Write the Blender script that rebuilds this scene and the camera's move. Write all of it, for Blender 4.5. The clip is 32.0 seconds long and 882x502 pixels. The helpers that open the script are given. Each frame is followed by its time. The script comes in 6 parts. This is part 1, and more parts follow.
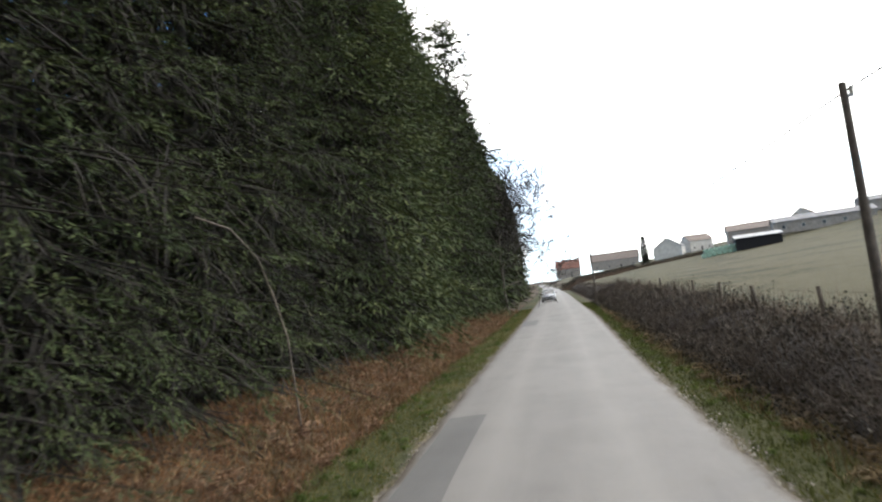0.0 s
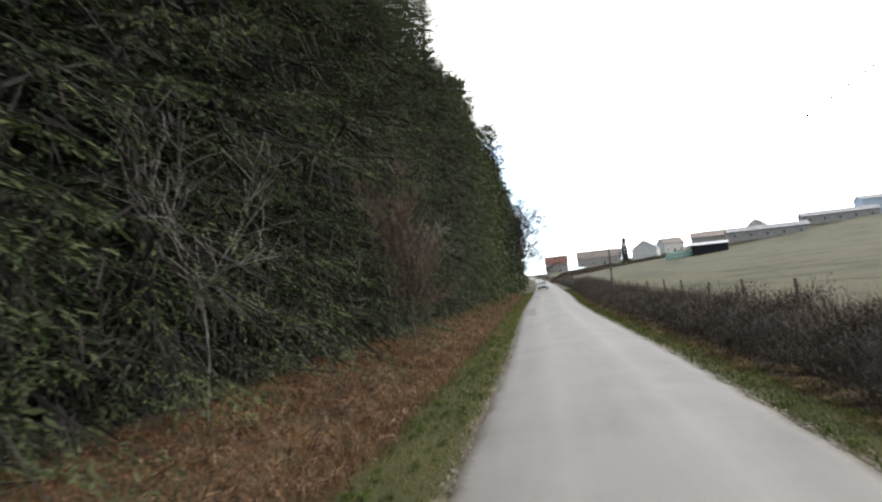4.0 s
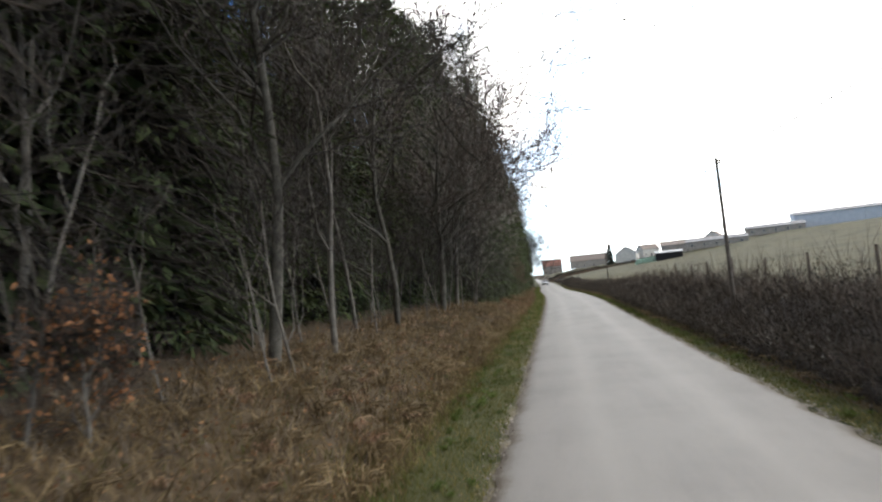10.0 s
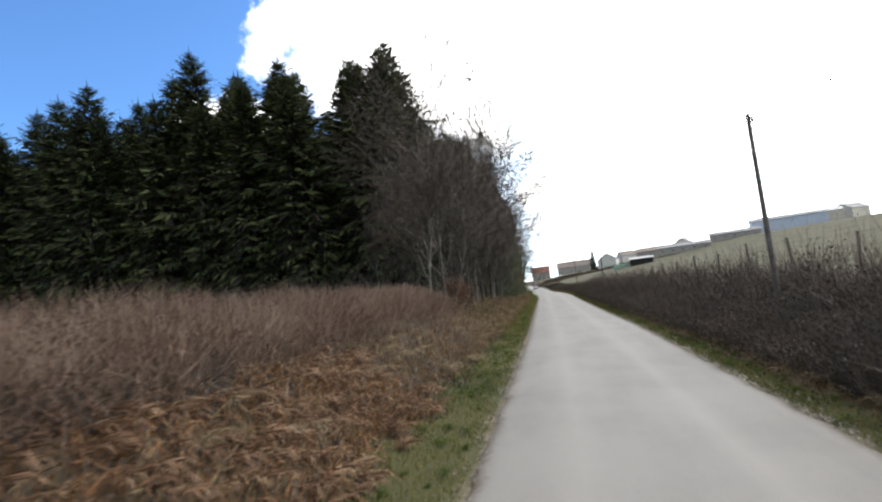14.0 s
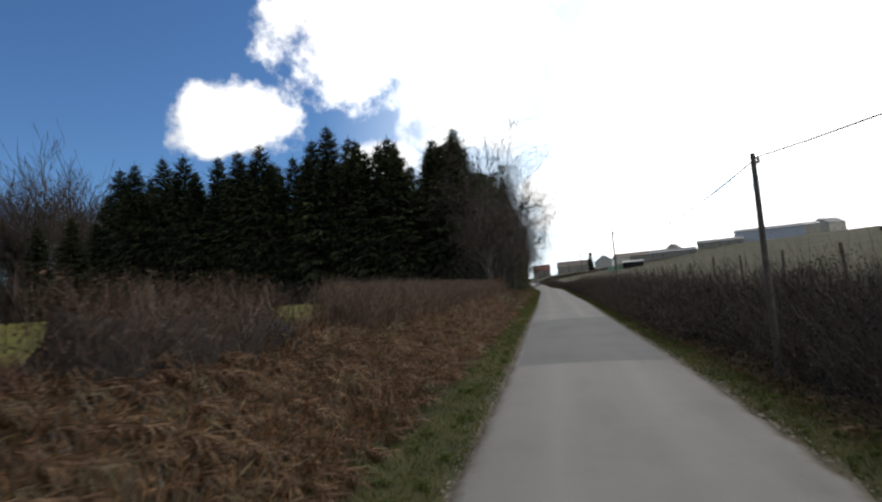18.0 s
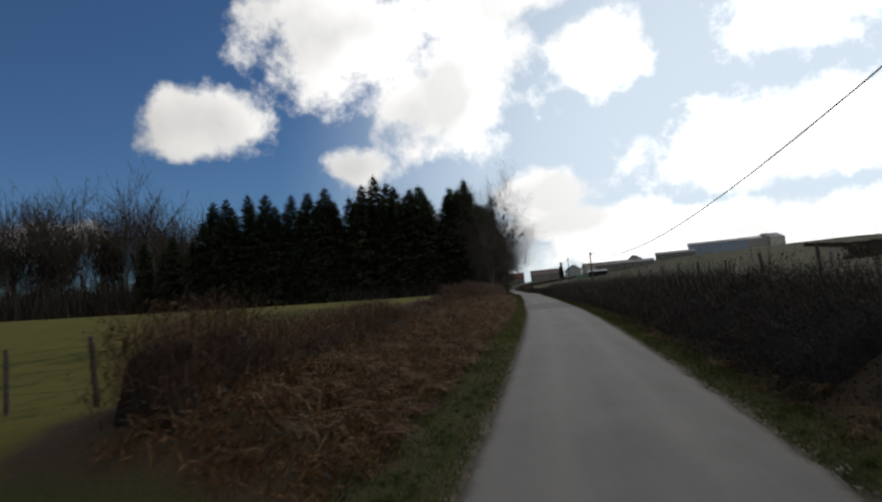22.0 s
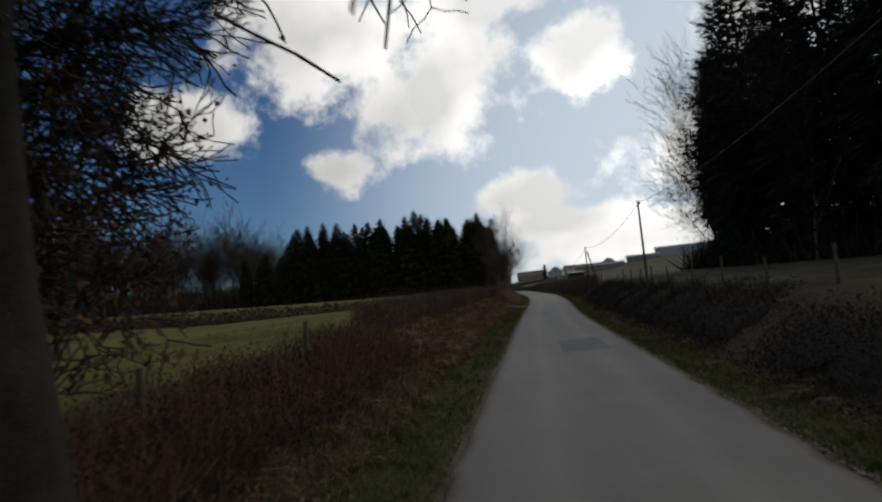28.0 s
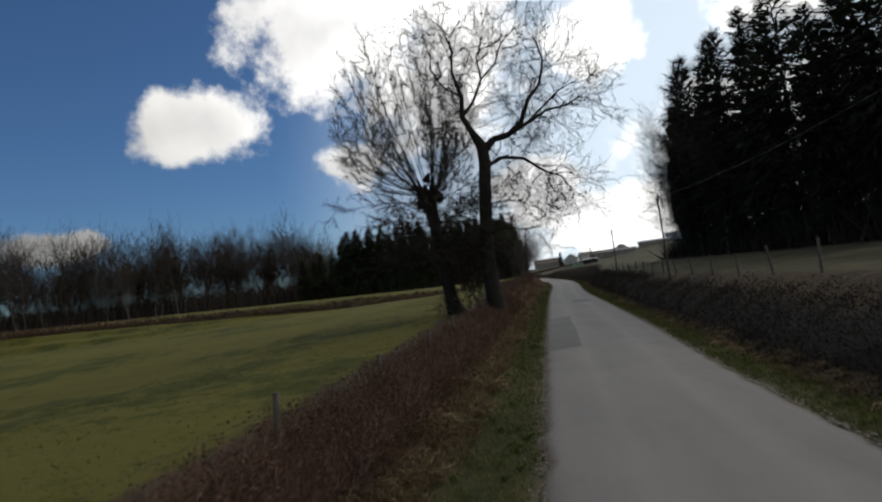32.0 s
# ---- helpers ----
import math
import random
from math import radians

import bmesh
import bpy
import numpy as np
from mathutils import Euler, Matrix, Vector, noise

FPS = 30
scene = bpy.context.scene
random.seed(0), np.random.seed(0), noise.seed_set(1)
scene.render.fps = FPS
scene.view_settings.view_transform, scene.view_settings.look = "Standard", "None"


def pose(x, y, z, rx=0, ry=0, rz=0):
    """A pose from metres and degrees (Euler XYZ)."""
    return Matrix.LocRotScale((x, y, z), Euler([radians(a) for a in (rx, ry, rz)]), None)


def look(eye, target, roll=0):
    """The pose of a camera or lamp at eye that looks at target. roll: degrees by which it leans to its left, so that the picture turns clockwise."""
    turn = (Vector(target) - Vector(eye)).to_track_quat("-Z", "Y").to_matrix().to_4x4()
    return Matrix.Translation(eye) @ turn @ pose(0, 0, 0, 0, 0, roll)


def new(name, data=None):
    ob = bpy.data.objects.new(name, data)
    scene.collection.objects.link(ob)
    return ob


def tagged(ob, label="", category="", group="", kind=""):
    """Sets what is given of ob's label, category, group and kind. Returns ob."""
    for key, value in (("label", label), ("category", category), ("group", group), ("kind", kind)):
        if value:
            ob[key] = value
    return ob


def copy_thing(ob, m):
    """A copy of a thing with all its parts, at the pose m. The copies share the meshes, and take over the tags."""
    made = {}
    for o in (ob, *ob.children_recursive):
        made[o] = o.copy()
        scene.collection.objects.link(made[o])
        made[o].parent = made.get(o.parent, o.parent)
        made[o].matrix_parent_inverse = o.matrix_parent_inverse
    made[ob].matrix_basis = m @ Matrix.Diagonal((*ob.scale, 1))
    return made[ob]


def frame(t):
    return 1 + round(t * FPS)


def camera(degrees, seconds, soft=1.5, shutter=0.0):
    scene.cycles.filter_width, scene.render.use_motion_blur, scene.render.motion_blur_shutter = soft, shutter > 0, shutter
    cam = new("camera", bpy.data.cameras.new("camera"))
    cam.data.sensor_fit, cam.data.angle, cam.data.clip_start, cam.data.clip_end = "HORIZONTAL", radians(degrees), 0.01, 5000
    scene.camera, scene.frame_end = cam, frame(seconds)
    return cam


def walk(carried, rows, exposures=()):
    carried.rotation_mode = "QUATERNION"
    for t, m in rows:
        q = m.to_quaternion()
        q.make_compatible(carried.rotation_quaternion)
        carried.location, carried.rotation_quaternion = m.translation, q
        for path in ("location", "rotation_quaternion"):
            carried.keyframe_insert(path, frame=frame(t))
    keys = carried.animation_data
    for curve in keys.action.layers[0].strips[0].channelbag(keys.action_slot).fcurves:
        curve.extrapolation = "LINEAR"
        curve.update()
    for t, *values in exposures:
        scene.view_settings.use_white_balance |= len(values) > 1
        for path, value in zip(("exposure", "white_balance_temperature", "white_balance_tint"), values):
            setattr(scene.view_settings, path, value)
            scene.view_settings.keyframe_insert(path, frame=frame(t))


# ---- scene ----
cam = camera(74.0, 32.0, soft=2.3, shutter=0.2)
# seconds, place, then tilt, lean and heading in degrees
PATH = [
    (0, -0.000, 0.000, 2.500, 94.32, 7.33, 12.61),
    (0.5, -0.041, -4.332, 2.564, 93.36, 6.62, 12.09),
    (1, -0.019, -8.701, 2.698, 93.14, 6.01, 11.94),
    (1.5, -0.030, -13.338, 2.762, 93.30, 5.51, 11.67),
    (2, -0.111, -18.150, 2.765, 93.29, 4.74, 11.82),
    (2.5, -0.101, -22.954, 2.762, 93.10, 4.89, 11.79),
    (3, 0.007, -27.791, 2.779, 92.98, 4.28, 11.73),
    (3.5, 0.082, -32.641, 2.799, 93.03, 5.00, 11.72),
    (5.5, 0.489, -51.908, 2.918, 94.26, 6.41, 10.85),
    (6, 0.408, -56.749, 2.916, 94.21, 6.29, 10.33),
    (6.5, 0.277, -61.776, 2.949, 93.83, 5.60, 10.17),
    (7, 0.158, -66.864, 2.955, 93.90, 5.65, 9.89),
    (7.5, 0.129, -72.094, 3.023, 93.99, 5.39, 10.05),
    (8, -0.003, -77.471, 3.044, 94.34, 6.29, 10.28),
    (8.5, -0.075, -83.101, 3.034, 94.04, 6.89, 10.79),
    (9, -0.181, -88.812, 3.074, 93.90, 6.19, 11.49),
    (9.5, -0.158, -94.228, 3.109, 93.92, 5.87, 11.56),
    (10, -0.169, -99.419, 3.148, 93.28, 5.67, 10.97),
    (10.5, -0.155, -104.423, 3.200, 93.34, 4.77, 10.56),
    (11, -0.128, -109.316, 3.255, 93.61, 5.22, 9.89),
    (11.5, -0.044, -114.128, 3.303, 94.12, 4.82, 10.20),
    (12, 0.011, -118.825, 3.318, 94.47, 4.90, 10.58),
    (12.5, -0.127, -123.287, 3.285, 94.56, 5.43, 10.77),
    (13, -0.120, -128.082, 3.224, 94.10, 5.05, 10.84),
    (13.5, 0.065, -132.697, 3.225, 93.75, 6.12, 10.45),
    (14, -0.115, -136.942, 3.236, 94.09, 7.45, 9.94),
    (14.5, -0.299, -141.722, 3.269, 93.91, 6.02, 10.17),
    (15, -0.422, -146.793, 3.317, 95.29, 6.65, 10.37),
    (15.5, -0.515, -151.724, 3.322, 94.30, 4.63, 10.82),
    (17.5, -0.131, -166.400, 3.458, 93.77, 4.72, 10.39),
    (18, -0.314, -170.570, 3.554, 93.46, 5.27, 9.93),
    (18.5, -0.438, -175.057, 3.627, 93.88, 5.45, 9.55),
    (19, -0.621, -179.770, 3.627, 93.22, 4.35, 9.15),
    (19.5, -0.793, -184.533, 3.627, 93.05, 4.19, 8.65),
    (20, -0.995, -189.235, 3.638, 93.36, 4.17, 8.05),
    (20.5, -1.172, -193.911, 3.672, 93.32, 4.45, 7.54),
    (21, -1.436, -198.758, 3.694, 93.57, 4.39, 7.20),
    (21.5, -1.846, -203.805, 3.623, 93.17, 4.37, 7.15),
    (22, -2.336, -208.802, 3.530, 93.91, 4.98, 7.28),
    (22.5, -2.673, -213.374, 3.487, 93.97, 4.66, 7.25),
    (23, -3.102, -218.186, 3.512, 93.19, 4.17, 7.20),
    (23.5, -3.428, -223.492, 3.488, 93.97, 4.26, 6.92),
    (24, -3.721, -228.856, 3.458, 94.08, 5.14, 6.88),
    (24.5, -4.049, -234.137, 3.503, 94.39, 5.29, 6.79),
    (25, -4.742, -239.239, 3.505, 93.81, 3.86, 7.28),
    (25.5, -5.090, -244.107, 3.480, 94.28, 5.64, 7.39),
    (27.5, -5.779, -262.341, 3.387, 94.00, 6.60, 6.88),
    (28, -6.169, -266.542, 3.470, 93.95, 5.72, 5.80),
    (28.5, -6.419, -270.492, 3.568, 94.03, 5.56, 4.84),
    (29, -6.454, -274.290, 3.648, 93.63, 4.13, 4.93),
    (29.5, -7.022, -277.832, 3.767, 93.16, 4.02, 5.45),
    (30, -7.460, -281.553, 3.870, 93.22, 5.08, 5.72),
    (30.5, -7.864, -285.350, 3.989, 92.87, 4.29, 5.40),
    (31, -8.231, -289.394, 4.050, 92.74, 4.53, 5.62),
    (31.5, -8.477, -293.382, 4.104, 92.37, 5.78, 6.60),
    (32, -8.696, -297.242, 4.184, 93.17, 7.67, 7.36),
]
EXPOSURES = [(0, 0.3), (3, 0.3), (7, 0.3), (10, 0.2), (12.5, 0.3), (14, 0.25), (15.5, -0.1), (18, -0.95), (20, -1.5), (22, -1.75),
             (24, -1.8), (26, -1.95), (28, -2.05), (29, -2.05), (30, -1.9), (31, -1.75), (32, -1.6)]
walk(cam, [(t, pose(x, y, z, rx, ry, rz)) for t, x, y, z, rx, ry, rz in PATH], EXPOSURES)

# ---- sky and sun ----
SUN_AZ, SUN_EL = 50.0, 36.0     # from the y axis towards x; above the horizon
sun_way = Vector((math.sin(radians(SUN_AZ)) * math.cos(radians(SUN_EL)), math.cos(radians(SUN_AZ)) * math.cos(radians(SUN_EL)), math.sin(radians(SUN_EL))))
sun = new("sun", bpy.data.lights.new("sun", "SUN"))
sun.data.energy, sun.data.angle, sun.data.color = 1.6, radians(7.0), (1.0, 0.9, 0.74)
sun.matrix_world = look((0, 0, 60), Vector((0, 0, 60)) - sun_way)

world = bpy.data.worlds.new("sky")
scene.world = world
world.use_nodes = True
wn, wl = world.node_tree.nodes, world.node_tree.links
wn.clear()


def wnode(kind, **values):
    n = wn.new(kind)
    for k, v in values.items():
        if k in n.inputs:
            n.inputs[k].default_value = v
    return n


def wmath(op, a, b=None, c=None, clamp=False):
    n = wn.new("ShaderNodeMath")
    n.operation, n.use_clamp = op, clamp
    for i, v in enumerate((a, b, c)):
        if v is None:
            continue
        if isinstance(v, (int, float)):
            n.inputs[i].default_value = v
        else:
            wl.new(v, n.inputs[i])
    return n.outputs[0]


sky = wn.new("ShaderNodeTexSky")
sky.sky_type, sky.sun_disc = "NISHITA", False
sky.sun_elevation, sky.sun_rotation = radians(SUN_EL), radians(SUN_AZ)
sky.air_density, sky.dust_density, sky.ozone_density = 1.0, 0.3, 4.0
coord = wn.new("ShaderNodeTexCoord")
way = coord.outputs["Generated"]
sep = wn.new("ShaderNodeSeparateXYZ")
wl.new(way, sep.inputs[0])
big = wnode("ShaderNodeTexNoise", Scale=7.0, Detail=9.0, Roughness=0.62)
wl.new(way, big.inputs["Vector"])
fine = wnode("ShaderNodeTexNoise", Scale=16.0, Detail=6.0, Roughness=0.6)
wl.new(way, fine.inputs["Vector"])
soft = wnode("ShaderNodeTexNoise", Scale=5.0, Detail=5.0, Roughness=0.5)
wl.new(way, soft.inputs["Vector"])
puff = wmath("ADD", wmath("MULTIPLY", wmath("SUBTRACT", big.outputs["Fac"], 0.5), 2.0), wmath("MULTIPLY", wmath("SUBTRACT", fine.outputs["Fac"], 0.5), 0.9))
# heaps of cloud: heading, height above the horizon, half width, half height (degrees)
# those overhead and behind are unseen, added to whiten the ambient light
CLOUDS = [(-28.2, 16.8, 6.2, 3.8), (-14, 25, 11, 8), (-5, 19, 11, 7), (3, 29, 14, 6), (10, 21, 5.5, 4.5), (26, 21, 7, 4.5), (-14.6, 12.4, 4.2, 2.5),
          (24, 10.5, 13, 4.5), (6, 5.5, 9, 2.5), (-40.5, 7.0, 5, 1.6), (44, 14, 12, 8), (20, 3, 26, 3), (-60, 30, 12, 8), (70, 32, 14, 9),
          (110, 28, 30, 16), (160, 34, 36, 18), (-110, 30, 24, 14), (-150, 24, 24, 12), (20, 52, 32, 13), (-70, 62, 26, 14), (130, 65, 30, 15), (-150, 60, 24, 14),
          (4, 8, 7, 3), (90, 55, 30, 20), (-100, 50, 30, 16), (180, 18, 50, 14), (170, 60, 40, 20), (-60, 48, 14, 8)]
cover = None
for az, el, wide, high in CLOUDS:
    a, e = radians(az), radians(el)
    c = Vector((math.sin(a) * math.cos(e), math.cos(a) * math.cos(e), math.sin(e)))
    right = Vector((math.cos(a), -math.sin(a), 0))
    up = right.cross(c)
    dots = []
    for axis in (right / math.sin(radians(wide)), up / math.sin(radians(high)), c):
        d = wn.new("ShaderNodeVectorMath")
        d.operation = "DOT_PRODUCT"
        wl.new(way, d.inputs[0])
        d.inputs[1].default_value = axis
        dots.append(d.outputs["Value"])
    dist = wmath("SQRT", wmath("ADD", wmath("MULTIPLY", dots[0], dots[0]), wmath("MULTIPLY", dots[1], dots[1])))
    near = wmath("MULTIPLY", wmath("SUBTRACT", 1.0, dist), wmath("GREATER_THAN", dots[2], 0.3))
    near = wmath("SUBTRACT", near, wmath("MULTIPLY", wmath("LESS_THAN", dots[2], 0.3), 3.0))
    cover = near if cover is None else wmath("MAXIMUM", cover, near)
edge = wmath("ADD", cover, wmath("MULTIPLY", puff, 1.0))
mask = wn.new("ShaderNodeMapRange")
mask.interpolation_type = "SMOOTHSTEP"
wl.new(edge, mask.inputs["Value"])
mask.inputs["From Min"].default_value, mask.inputs["From Max"].default_value = 0.0, 0.45
thick = wn.new("ShaderNodeMapRange")
wl.new(wmath("ADD", wmath("MULTIPLY", cover, 0.55), wmath("MULTIPLY", wmath("SUBTRACT", soft.outputs["Fac"], 0.36), 2.2)), thick.inputs["Value"])
thick.inputs["From Min"].default_value, thick.inputs["From Max"].default_value = 0.15, 0.85
tone = wn.new("ShaderNodeMix")
tone.data_type = "RGBA"
wl.new(thick.outputs[0], tone.inputs["Factor"])
tone.inputs["A"].default_value, tone.inputs["B"].default_value = (2.9, 2.86, 2.77, 1), (1.8, 1.79, 1.78, 1)
# cloud stands brightest towards the sun
glare = wn.new("ShaderNodeVectorMath")
glare.operation = "DOT_PRODUCT"
wl.new(way, glare.inputs[0])
glare.inputs[1].default_value = sun_way
lit = wn.new("ShaderNodeMapRange")
wl.new(glare.outputs["Value"], lit.inputs["Value"])
lit.inputs["From Min"].default_value, lit.inputs["From Max"].default_value = 0.0, 0.8
lit.inputs["To Min"].default_value, lit.inputs["To Max"].default_value = 0.28, 2.0
shone = wn.new("ShaderNodeVectorMath")
shone.operation = "SCALE"
wl.new(tone.outputs["Result"], shone.inputs[0])
wl.new(lit.outputs[0], shone.inputs["Scale"])
gain = wn.new("ShaderNodeVectorMath")
gain.operation = "SCALE"
tint = wn.new("ShaderNodeVectorMath")
tint.operation = "MULTIPLY"
wl.new(sky.outputs[0], tint.inputs[0])
tint.inputs[1].default_value = (0.68, 0.91, 1.14)
wl.new(tint.outputs[0], gain.inputs[0])
gain.inputs["Scale"].default_value = 0.185
# a pale veil of haze low over the hill and round the sun's side
veil = wn.new("ShaderNodeMapRange")
veil.interpolation_type = "SMOOTHSTEP"
sunside = wn.new("ShaderNodeVectorMath")
sunside.operation = "DOT_PRODUCT"
wl.new(way, sunside.inputs[0])
sunside.inputs[1].default_value = Vector((math.sin(radians(25)), math.cos(radians(25)), 0.12)).normalized()
wl.new(sunside.outputs["Value"], veil.inputs["Value"])
veil.inputs["From Min"].default_value, veil.inputs["From Max"].default_value, veil.inputs["To Max"].default_value = 0.68, 1.0, 0.88
hazed = wn.new("ShaderNodeMix")
hazed.data_type = "RGBA"
wl.new(veil.outputs[0], hazed.inputs["Factor"])
wl.new(gain.outputs[0], hazed.inputs["A"])
hazed.inputs["B"].default_value = (2.6, 2.95, 3.25, 1)
both = wn.new("ShaderNodeMix")
both.data_type = "RGBA"
wl.new(mask.outputs[0], both.inputs["Factor"])
wl.new(hazed.outputs["Result"], both.inputs["A"])
wl.new(shone.outputs[0], both.inputs["B"])
back = wn.new("ShaderNodeBackground")
wl.new(both.outputs["Result"], back.inputs["Color"])
wout = wn.new("ShaderNodeOutputWorld")
wl.new(back.outputs[0], wout.inputs["Surface"])

# ---- materials ----
def material(name, rough=0.8, spec=0.3):
    m = bpy.data.materials.new(name)
    m.use_nodes = True
    b = m.node_tree.nodes["Principled BSDF"]
    b.inputs["Roughness"].default_value = rough
    b.inputs["Specular IOR Level"].default_value = spec
    return m, m.node_tree.nodes, m.node_tree.links, b


def noise_node(nodes, links, scale, detail=5.0, rough=0.6, vector=None):
    n = nodes.new("ShaderNodeTexNoise")
    n.inputs["Scale"].default_value, n.inputs["Detail"].default_value, n.inputs["Roughness"].default_value = scale, detail, rough
    if vector is None:
        c = nodes.new("ShaderNodeTexCoord")
        vector = c.outputs["Object"]
    links.new(vector, n.inputs["Vector"])
    return n.outputs["Fac"]


def ramp(nodes, links, fac, stops):
    r = nodes.new("ShaderNodeValToRGB")
    while len(r.color_ramp.elements) < len(stops):
        r.color_ramp.elements.new(0.5)
    for e, (p, c) in zip(r.color_ramp.elements, stops):
        e.position, e.color = p, (*c, 1)
    links.new(fac, r.inputs[0])
    return r.outputs[0]


def mixed(nodes, links, fac, a, b, blend="MIX"):
    n = nodes.new("ShaderNodeMix")
    n.data_type, n.blend_type = "RGBA", blend
    for key, v in (("Factor", fac), ("A", a), ("B", b)):
        if isinstance(v, (int, float)):
            n.inputs[key].default_value = v
        elif isinstance(v, tuple):
            n.inputs[key].default_value = (*v, 1)
        else:
            links.new(v, n.inputs[key])
    return n.outputs["Result"]


def relief(nodes, links, bsdf, height, strength, distance):
    b = nodes.new("ShaderNodeBump")
    b.inputs["Strength"].default_value, b.inputs["Distance"].default_value = strength, distance
    links.new(height, b.inputs["Height"])
    links.new(b.outputs[0], bsdf.inputs["Normal"])


def plain(name, dark, light, rough=0.8, scale=4.0, spec=0.3, bump=0.0, metal=0.0):
    """Two tones mingled by coarse and fine noise, with a little relief."""
    m, n, l, b = material(name, rough, spec)
    a = noise_node(n, l, scale)
    f = noise_node(n, l, scale * 9)
    mix = n.new("ShaderNodeMath")
    mix.operation = "MULTIPLY_ADD"
    l.new(f, mix.inputs[0])
    mix.inputs[1].default_value = 0.45
    l.new(a, mix.inputs[2])
    l.new(ramp(n, l, mix.outputs[0], [(0.5, dark), (0.95, light)]), b.inputs["Base Color"])
    b.inputs["Metallic"].default_value = metal
    if bump:
        relief(n, l, b, f, bump, 0.02)
    return m


def foliage(name, tones, rough=0.7, thin=0.25, patch=1.2):
    """Leaves: each loose piece takes its own tone; broad patches shift it."""
    m, n, l, b = material(name, rough, 0.2)
    g = n.new("ShaderNodeNewGeometry")
    c = n.new("ShaderNodeTexCoord")
    o = n.new("ShaderNodeObjectInfo")
    big = noise_node(n, l, patch, 3.0, 0.5, c.outputs["Object"])
    v = n.new("ShaderNodeMath")
    v.operation = "MULTIPLY_ADD"
    l.new(g.outputs["Random Per Island"], v.inputs[0])
    v.inputs[1].default_value = 0.6
    s = n.new("ShaderNodeMath")
    s.operation = "MULTIPLY_ADD"
    l.new(big, s.inputs[0])
    s.inputs[1].default_value, s.inputs[2].default_value = 1.1, -0.48
    t = n.new("ShaderNodeMath")
    t.operation = "MULTIPLY_ADD"
    l.new(o.outputs["Random"], t.inputs[0])
    t.inputs[1].default_value = 0.36
    l.new(s.outputs[0], t.inputs[2])
    l.new(t.outputs[0], v.inputs[2])
    stops = [(i / (len(tones) - 1), tone) for i, tone in enumerate(tones)]
    col = ramp(n, l, v.outputs[0], stops)
    l.new(col, b.inputs["Base Color"])
    if thin:
        tr = n.new("ShaderNodeBsdfTranslucent")
        l.new(col, tr.inputs["Color"])
        mx = n.new("ShaderNodeMixShader")
        mx.inputs[0].default_value = thin
        l.new(b.outputs[0], mx.inputs[1])
        l.new(tr.outputs[0], mx.inputs[2])
        l.new(mx.outputs[0], n["Material Output"].inputs["Surface"])
    return m


M_SPRUCE = foliage("spruce_needles", [(0.018, 0.026, 0.013), (0.042, 0.057, 0.024), (0.066, 0.083, 0.033), (0.095, 0.108, 0.042)], rough=0.9, thin=0.12, patch=0.35)
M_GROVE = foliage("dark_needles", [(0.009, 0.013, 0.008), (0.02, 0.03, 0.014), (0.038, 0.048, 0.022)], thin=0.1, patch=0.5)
M_GRASS = foliage("verge_grass", [(0.02, 0.028, 0.006), (0.052, 0.063, 0.014), (0.1, 0.102, 0.028), (0.23, 0.185, 0.085)], thin=0.5, patch=0.7)
M_STRAW = foliage("dry_grass", [(0.04, 0.028, 0.014), (0.105, 0.074, 0.036), (0.24, 0.175, 0.092)], thin=0.25, patch=0.5)
M_BRACKEN = foliage("dead_bracken", [(0.042, 0.02, 0.01), (0.115, 0.055, 0.024), (0.21, 0.11, 0.05), (0.32, 0.2, 0.105)], thin=0.2, patch=0.6)
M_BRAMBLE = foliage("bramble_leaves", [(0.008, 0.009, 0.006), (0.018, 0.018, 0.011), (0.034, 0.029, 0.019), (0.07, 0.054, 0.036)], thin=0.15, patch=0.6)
M_TWIG = foliage("bare_twigs", [(0.03, 0.023, 0.018), (0.06, 0.046, 0.036), (0.11, 0.088, 0.07)], thin=0.0, patch=0.8)
M_REDTWIG = foliage("red_brown_twigs", [(0.05, 0.027, 0.018), (0.11, 0.06, 0.038), (0.19, 0.115, 0.075)], thin=0.0, patch=0.5)
M_BEECH = foliage("dry_beech_leaves", [(0.15, 0.062, 0.027), (0.25, 0.115, 0.05), (0.36, 0.19, 0.09)], thin=0.3, patch=0.8)
M_BARK = plain("grey_bark", (0.05, 0.042, 0.035), (0.2, 0.18, 0.15), 0.9, 3.0, bump=0.5)
M_BROWNTWIG = foliage("brown_twigs", [(0.04, 0.026, 0.02), (0.085, 0.055, 0.042), (0.15, 0.105, 0.08)], thin=0.0, patch=0.6)
# darker copy of the bare twigs, for backlit silhouettes and twigs in deep shade
M_SHADETWIG = foliage("shaded_dark_twigs", [(0.012, 0.01, 0.008), (0.026, 0.021, 0.016), (0.05, 0.04, 0.031)], thin=0.0, patch=0.8)
M_PALETWIG = foliage("pale_grey_twigs", [(0.06, 0.05, 0.042), (0.12, 0.105, 0.09), (0.22, 0.2, 0.17)], thin=0.0, patch=0.8)
# much darker than the grey bark, for the pollard and the crooked oak
M_OLDBARK = plain("dark_old_bark", (0.011, 0.0095, 0.007), (0.04, 0.034, 0.027), 0.95, 3.0, bump=0.6)
M_OAKBARK = plain("grey_oak_bark", (0.025, 0.022, 0.017), (0.115, 0.105, 0.085), 0.95, 4.0, bump=0.7)
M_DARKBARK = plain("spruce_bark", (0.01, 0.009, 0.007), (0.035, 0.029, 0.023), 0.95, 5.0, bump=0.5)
M_POLE = plain("weathered_pole_wood", (0.05, 0.042, 0.036), (0.14, 0.12, 0.1), 0.85, 6.0, bump=0.3)
